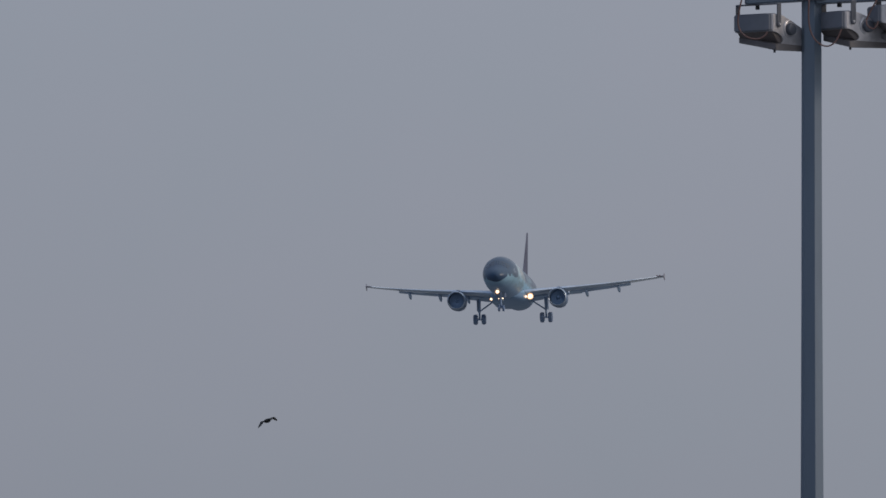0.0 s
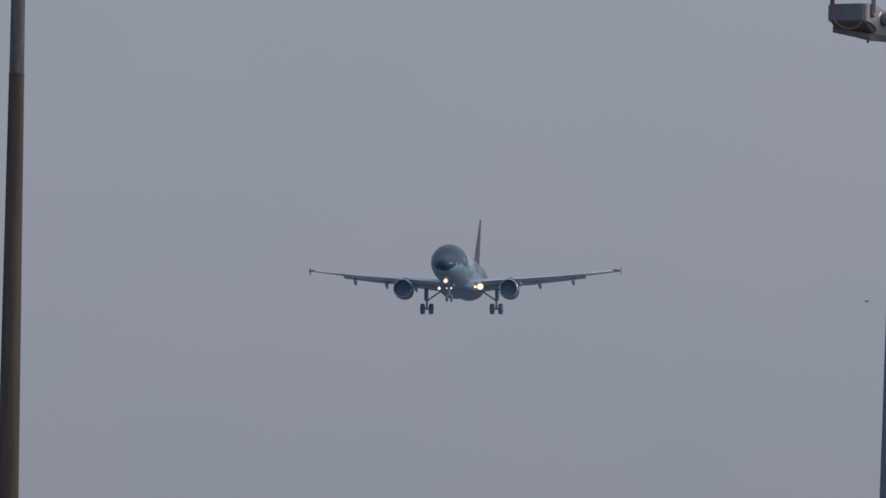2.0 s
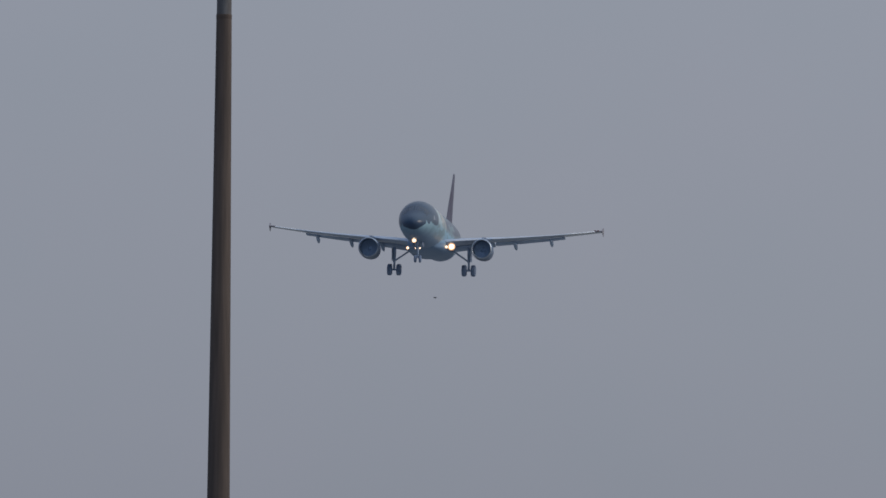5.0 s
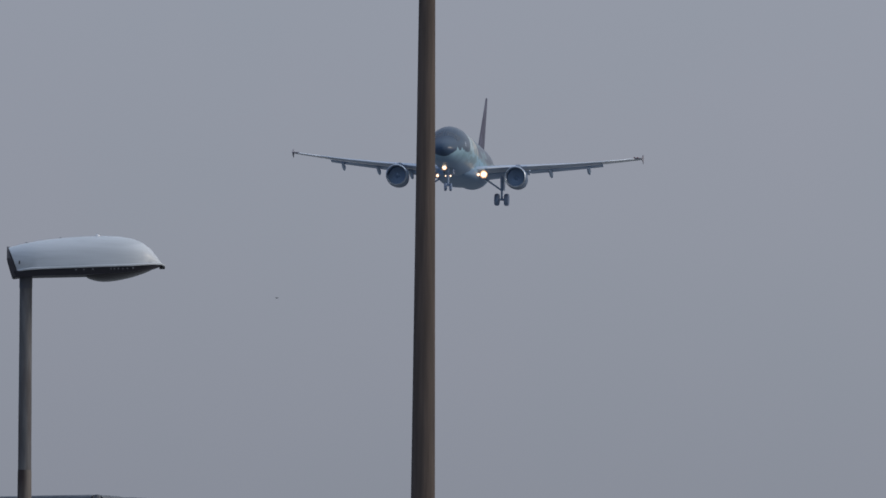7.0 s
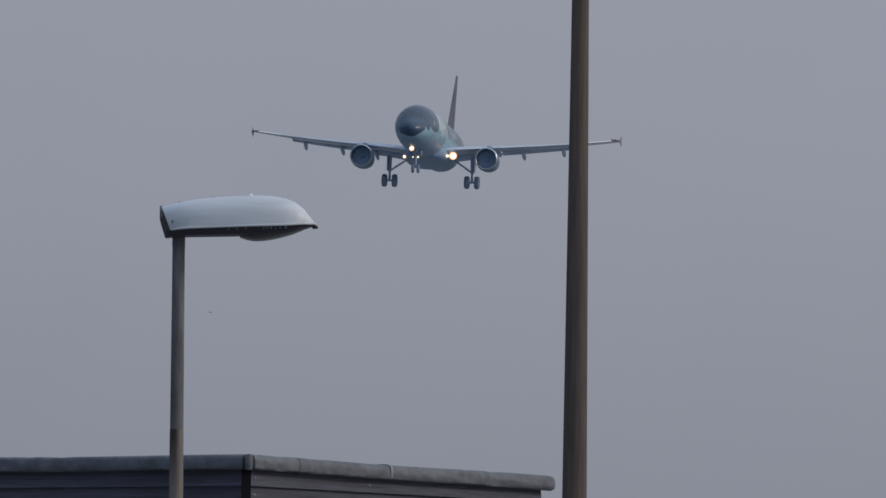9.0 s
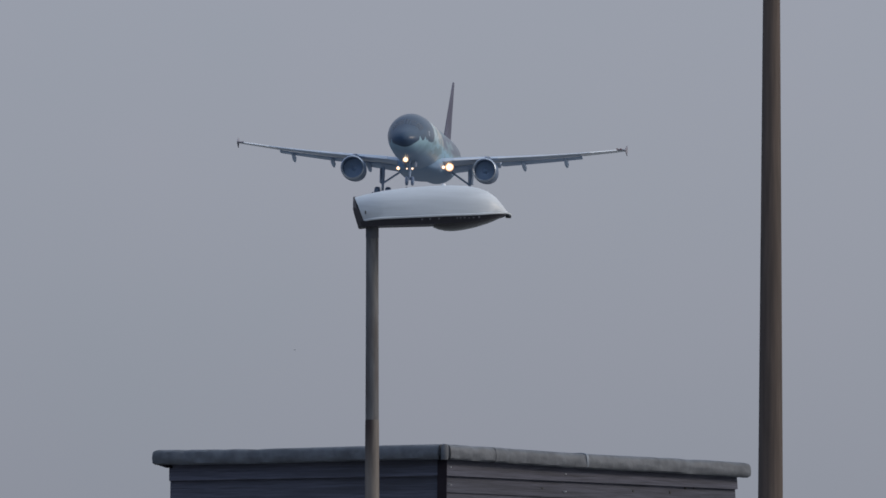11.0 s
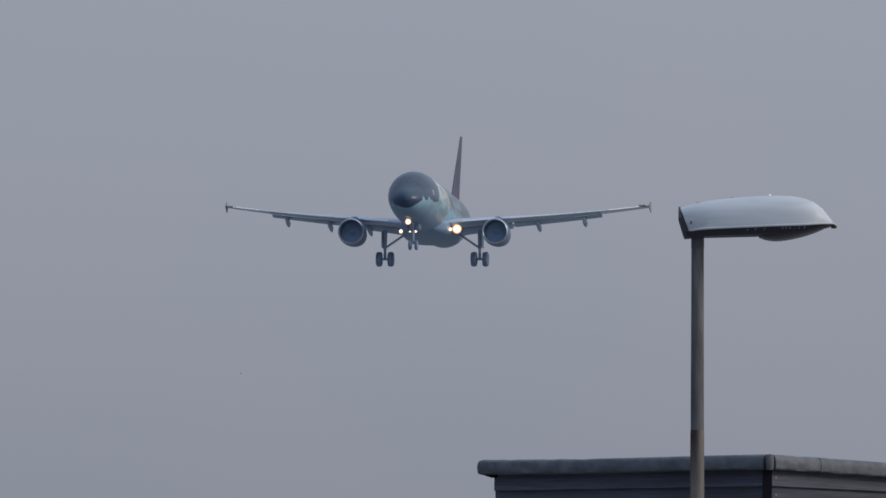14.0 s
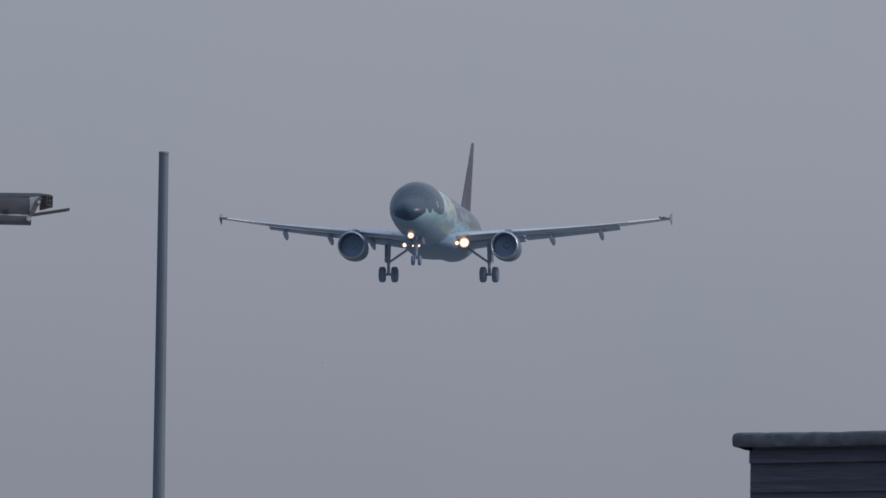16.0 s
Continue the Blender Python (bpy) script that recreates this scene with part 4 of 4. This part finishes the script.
            part("flap_track_fairing", bm_loft([ring(st(s, side * y, zz), r * 0.85, 14, "x", r * 1.3) for s, zz, r in pts]), PAINT_FLAP, w, "canoe-shaped flap fairing")
        # wing-tip fence
        z = wing_z(16.95)
        fence = [(20.1, 0.0), (20.95, 0.36), (21.5, 0.42), (21.75, 0.1), (21.6, -0.44), (21.1, -0.32), (20.4, -0.1)]
        part("tip_fence", bm_loft([[st(s, side * (16.93 + off * 1.0 + 0.10 * abs(zz)), z + zz) for s, zz in fence] for off in (0.0, 0.05)]), TIP_DARK, w, "dark arrow-shaped wingtip fence", False)
        part("tip_light", bm_tube([st(19.95, side * 16.12, wing_z(16.2) - 0.03), st(19.9, side * 16.3, z - 0.08), st(19.95, side * 16.92, z - 0.05)], [0.03, 0.075, 0.06], 8), TIP_DARK, w, "dark navigation light housing")
        if side == 1:
            for y in (16.22, 16.52):
                part("red_lens", bm_tube([st(19.84, y, z - 0.01), st(19.84, y + 0.16, z)], [0.06, 0.05], 8), LAMP_RED, w, "dull red lens")

        # engine
        ey, ez = side * 5.75, -2.0
        eng = part("engine_nacelle", bm_loft([ring(st(s, ey, ez - 0.02 * (s - 11.2)), r, 36, "x") for s, r in
                                              ((11.325, 1.03), (11.45, 1.048), (11.9, 1.07), (12.5, 1.075), (13.2, 1.03), (14.0, 0.95), (15.0, 0.80), (15.02, 0.74), (14.2, 0.76))], cap=False), NACELLE, p, "engine cowling, dark paint lifted for haze")
        part("intake_lip", bm_loft([ring(st(s, ey, ez), r, 36, "x") for s, r in ((11.33, 1.036), (11.26, 1.02), (11.2, 0.99), (11.17, 0.95), (11.2, 0.915), (11.32, 0.885), (11.6, 0.87))], cap=False), LIP, eng, "polished metal intake lip")
        part("intake_duct", bm_loft([ring(st(s, ey, ez), r, 36, "x") for s, r in ((11.6, 0.87), (12.0, 0.87), (12.32, 0.87))], cap=False), NACELLE, eng)
        blades = bmesh.new()
        for i in range(24):
            t = 2 * math.pi * i / 24
            q = []
            for r, tw in ((0.22, 0.55), (0.86, 0.95)):
                for e in (-1, 1):
                    ang = t + e * 0.13 * tw * (1.0 if r > 0.5 else 1.4)
                    q.append(blades.verts.new(st(12.38 + e * 0.008, ey + r * math.cos(ang), ez + r * math.sin(ang))))
            blades.faces.new((q[0], q[1], q[3], q[2]))
        bm_loft([ring(st(12.4, ey, ez), 0.87, 36, "x"), ring(st(12.42, ey, ez), 0.87, 36, "x")], bm=blades)
        part("fan", blades, FAN, eng, "fan blades in haze blue", False)
        part("spinner", bm_loft([ring(st(s, ey, ez), r, 20, "x") for s, r in ((12.12, 0.01), (12.18, 0.07), (12.26, 0.15), (12.37, 0.235))]), FAN, eng)
        part("core_nozzle", bm_loft([ring(st(s, ey, ez - 0.06), r, 24, "x") for s, r in ((14.0, 0.7), (15.2, 0.6), (16.1, 0.45), (16.6, 0.12))]), GEAR, eng)
        part("pylon", bm_loft([[st(s, ey + w_, zz) for w_, zz in ((-hw, z0), (hw, z0), (hw * 0.8, z1), (-hw * 0.8, z1))] for s, hw, z0, z1 in
                               ((12.0, 0.06, -0.98, -0.92), (12.8, 0.2, -1.0, -0.68), (14.5, 0.22, -1.05, -0.62), (16.8, 0.16, -1.25, -0.9), (18.2, 0.05, -1.3, -1.1))]), NACELLE, eng)

        # main gear
        gy, gz = side * 3.795, -3.65
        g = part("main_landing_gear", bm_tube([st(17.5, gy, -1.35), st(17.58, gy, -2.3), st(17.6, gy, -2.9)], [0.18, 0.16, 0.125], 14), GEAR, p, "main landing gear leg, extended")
        part("piston", bm_tube([st(17.6, gy, -2.85), st(17.65, gy, gz)], 0.11, 12), GEAR, g)
        part("axle", bm_tube([st(17.68, gy - 0.42, gz), st(17.68, gy + 0.42, gz)], 0.09, 12), GEAR, g)
        part("side_brace", bm_tube([st(17.55, gy - side * 0.05, -2.75), st(17.4, gy - side * 1.75, -1.6)], 0.085, 10), GEAR, g)
        part("torque_link", bm_tube([st(17.75, gy, -2.7), st(18.1, gy, -3.2), st(17.75, gy, -3.55)], 0.06, 8), GEAR, g)
        part("leg_door", bm_box(*sorted((14 - 17.0, 14 - 18.3)), *sorted((gy + side * 0.19, gy + side * 0.23)), -2.75, -1.45, 0.02), PAINT_FLAP, g, "leg fairing door")
        for off in (-0.465, 0.465):
            tyre = []
            for i in range(13):
                q = -0.5 + i / 12
                yy = gy + off + q * 0.46
                tyre.append(ring(st(17.68, yy, gz), 0.585 * (1 - 0.55 * max(0, abs(q) * 2 - 0.35) ** 2.6), 28, "y"))
            wh = part("wheel", bm_loft(tyre), TYRE, g, "main wheel tyre, black lifted to haze blue-grey")
            part("hub", bm_loft([ring(st(17.68, gy + off + e * 0.17, gz), 0.26, 20, "y") for e in (-1, 1)]), WHEEL, wh)

        # tailplane
        part("tailplane", bm_loft([foil(31.0 + (y - 0.5) * 0.62, 3.6 - (y - 0.5) * 0.36, 0.11, side * y, 0.25 + (y - 0.5) * 0.09) for y in (0.3, 2.0, 4.0, 6.1, 6.22)]), PAINT_WING, p, "grey tailplane")

    # fin
    fin = []
    for z, le, te in ((1.7, 28.8, 34.7), (2.4, 29.9, 34.9), (4.5, 31.9, 35.5), (6.4, 33.8, 36.1), (7.7, 35.05, 36.5), (7.85, 35.3, 36.45)):
        f = foil(le, te - le, 0.09, 0, 0, 8)
        fin.append([(q[0], q[2] * 1.0, z) for q in f])
    part("fin", bm_loft(fin), PAINT_FIN, p, "dark plum tail fin")

    # nose gear and its lights
    g = part("nose_landing_gear", bm_tube([st(4.9, 0, -1.8), st(5.0, 0, -2.7), st(5.05, 0, -3.6)], [0.13, 0.11, 0.075], 12), GEAR, p, "nose landing gear leg, extended")
    part("drag_strut", bm_tube([st(5.0, 0.0, -2.75), st(6.3, 0.0, -1.95)], 0.06, 8), GEAR, g)
    for side in (1, -1):
        part("gear_door", bm_box(14 - 6.2, 14 - 4.6, side * 0.46 - 0.02, side * 0.46 + 0.02, -2.42, -1.95, 0.015), NACELLE, g)
        tyre = [ring(st(5.07, side * 0.25 + q * 0.23, -3.67), 0.385 * (1 - 0.55 * max(0, abs(q) * 2 - 0.35) ** 2.6), 24, "y") for q in [-0.5 + i / 10 for i in range(11)]]
        part("wheel", bm_loft(tyre), TYRE, g, "nose wheel tyre, black lifted to haze blue-grey")

    def light(name, s, y, z, r, mat, parent, label):
        rings = [ring(st(s + d, y, z), r * f, 18, "x") for d, f in ((0.10, 0.5), (0.05, 0.9), (0.0, 1.0))]
        h = part(name, bm_loft(rings), GEAR, parent)
        # this reflector is an emissive ring added to draw the lens glare
        part("reflector", bm_loft([ring(st(s - d, y, z), r * f, 18, "x") for d, f in ((0.004, 1.18), (0.012, 1.12))]), LAMP_GLARE, h, "orange glare ring round the lens")
        part("lens", bm_loft([ring(st(s - d, y, z), r * f, 18, "x") for d, f in ((0.014, 0.8), (0.035, 0.7), (0.055, 0.35))]), mat, h, label)

    light("taxi_light", 3.6, -0.24, -1.95, 0.205, LAMP_NOSE, p, "bright warm-white lit lens")
    light("landing_light", 12.0, -1.84, -1.94, 0.14, LAMP_NOSE, p, "warm-white lit landing light")
    light("turnoff_light", 4.75, 0.24, -2.62, 0.08, LAMP_SMALL, g, "small lit lens")
    light("gear_light", 4.85, -0.24, -2.62, 0.06, LAMP_SMALL, g, "small lit lens")
    light("landing_light", 13.0, 2.50, -1.66, 0.315, LAMP_MAIN, p, "dazzling warm landing light")
    light("wing_scan_light", 11.8, 2.12, -1.80, 0.13, LAMP_SMALL, p, "small lit lens")
    return p


PLANE = airliner()


def craft_pose(x, y, z, yaw, pitch, roll):
    """The airliner's pose: it flies towards the viewer, its nose turned by yaw to the viewer's left."""
    a, b, c = radians(yaw), radians(pitch), radians(roll)
    f = Vector((-math.sin(a) * math.cos(b), -math.cos(a) * math.cos(b), math.sin(b)))
    l = Vector((math.cos(a), -math.sin(a), 0))
    u = f.cross(l)
    l, u = l * math.cos(c) + u * math.sin(c), u * math.cos(c) - l * math.sin(c)
    m = Matrix((f, l, u)).transposed().to_4x4()
    m.translation = (x, y, z)
    return m


# ---- crow ----
def crow():
    b = new("crow")
    tagged(b, "black crow in flapping flight against the sky", "bird")
    body = [(-0.25, 0.01, 0.0), (-0.2, 0.04, 0.0), (-0.1, 0.075, 0.0), (0.0, 0.082, 0.0), (0.1, 0.066, 0.01), (0.16, 0.04, 0.02), (0.2, 0.035, 0.025), (0.235, 0.014, 0.02), (0.285, 0.003, 0.012)]
    part("body", bm_loft([ring((x, 0, z), r, 12, "x") for x, r, z in body]), FEATHER, b)
    tail = [[(x, y, 0.004 * s) for x, y in ((-0.2, -0.03), (-0.36, -0.075), (-0.385, -0.03), (-0.39, 0.03), (-0.36, 0.075), (-0.2, 0.03))] for s in (-1, 1)]
    part("tail", bm_loft(tail), FEATHER, b, "", False)
    wings = []
    for side in (1, -1):
        w = part("wing", bm_loft([[(x + e, side * y, zz) for e, zz in ((0.0, 0.008), (-c, 0.004), (-c, -0.004), (0.0, -0.008))]
                                  for x, y, c in ((0.08, 0.0, 0.20), (0.10, 0.12, 0.22), (0.11, 0.22, 0.22))]), FEATHER, b, "", False)
        tip = part("wing_tip", bm_loft([[(x + e, side * y, zz) for e, zz in ((0.0, 0.006), (-c, 0.003), (-c, -0.003), (0.0, -0.006))]
                                        for x, y, c in ((0.0, 0.0, 0.22), (-0.03, 0.12, 0.19), (-0.09, 0.22, 0.13), (-0.16, 0.29, 0.05))]), FEATHER, w, "", False)
        wings.append((side, w, tip))
    return b, wings


CROW, CROW_WINGS = crow()


def small_bird():
    b = new("small_bird")
    tagged(b, "tiny dark bird flying off in the far distance", "bird")
    body = [(-0.11, 0.004), (-0.07, 0.02), (0.0, 0.034), (0.06, 0.028), (0.09, 0.02), (0.115, 0.004)]
    part("body", bm_loft([ring((x, 0, 0), r, 10, "x") for x, r in body]), PLUMAGE, b)
    for side in (1, -1):
        part("wing", bm_loft([[(x, side * y, z + e) for x, e in ((x0, 0.004), (x0 - c, 0.002), (x0 - c, -0.002), (x0, -0.004))]
                              for x0, y, z, c in ((0.04, 0.01, 0.01, 0.07), (0.05, 0.1, 0.035, 0.065), (0.0, 0.2, 0.03, 0.02))]), PLUMAGE, b, "", False)
    return b


SMALL_BIRD = small_bird()


def motions():
    walk(PLANE, [(t, craft_pose(*row)) for t, *row in FLIGHT])
    # the crow crosses to the right, sinking slowly, 1 km away
    path = [(0, 12.6, 48.62), (0.2, 15.3, 48.06), (0.4, 17.25, 47.6), (0.6, 19.5, 47.28), (0.8, 21.55, 46.88), (1.0, 23.6, 46.31), (1.2, 25.6, 46.08), (1.5, 28.7, 45.88), (1.8, 31.3, 45.54), (2.2, 35.3, 45.1), (16, 175.0, 40.0)]
    walk(CROW, [(t, pose(x, 999.8, z, 18, -6, -52)) for t, x, z in path])
    # the small bird crosses to the left and away at an even height
    away = [(0, 3.02, 2.98, 1000), (2, 1.815, 2.915, 1150), (2.5, 1.535, 2.88, 1195), (5.5, 0.246, 2.711, 1480), (6.4, -0.115, 2.609, 1640), (7.5, -0.458, 2.512, 1820), (8.5, -0.70, 2.455, 1990), (12, -1.244, 2.303, 2590), (13, -1.582, 2.303, 2750), (15.25, -2.03, 2.255, 3200), (16, -2.18, 2.245, 3350)]
    walk(SMALL_BIRD, [(t, pose(d * math.sin(radians(a)), d * math.cos(radians(a)), 1.7 + d * math.tan(radians(e)), 0, -8, 140)) for t, a, e, d in away])
    beats = [(8, -46), (25, 8), (8, -50), (14, 10), (12, -14), (10, -44), (26, 8)]
    for side, w, tip in CROW_WINGS:
        rows_w, rows_t = [], []
        for i in range(81):
            a, b = beats[i % len(beats)] if i < 7 else ((8, -46) if i % 2 else (26, 8))
            if side == -1 and a > 12:                     # it banks, so that the near wing is raised less
                a, b = a * 0.2, b - 20
            rows_w.append((i * 0.2, pose(0, side * 0.03, 0.02, side * a, 0, 0)))
            rows_t.append((i * 0.2, pose(0.11, side * 0.22, 0.0, side * b, 0, 0)))
        walk(w, rows_w)
        walk(tip, rows_t)


motions()
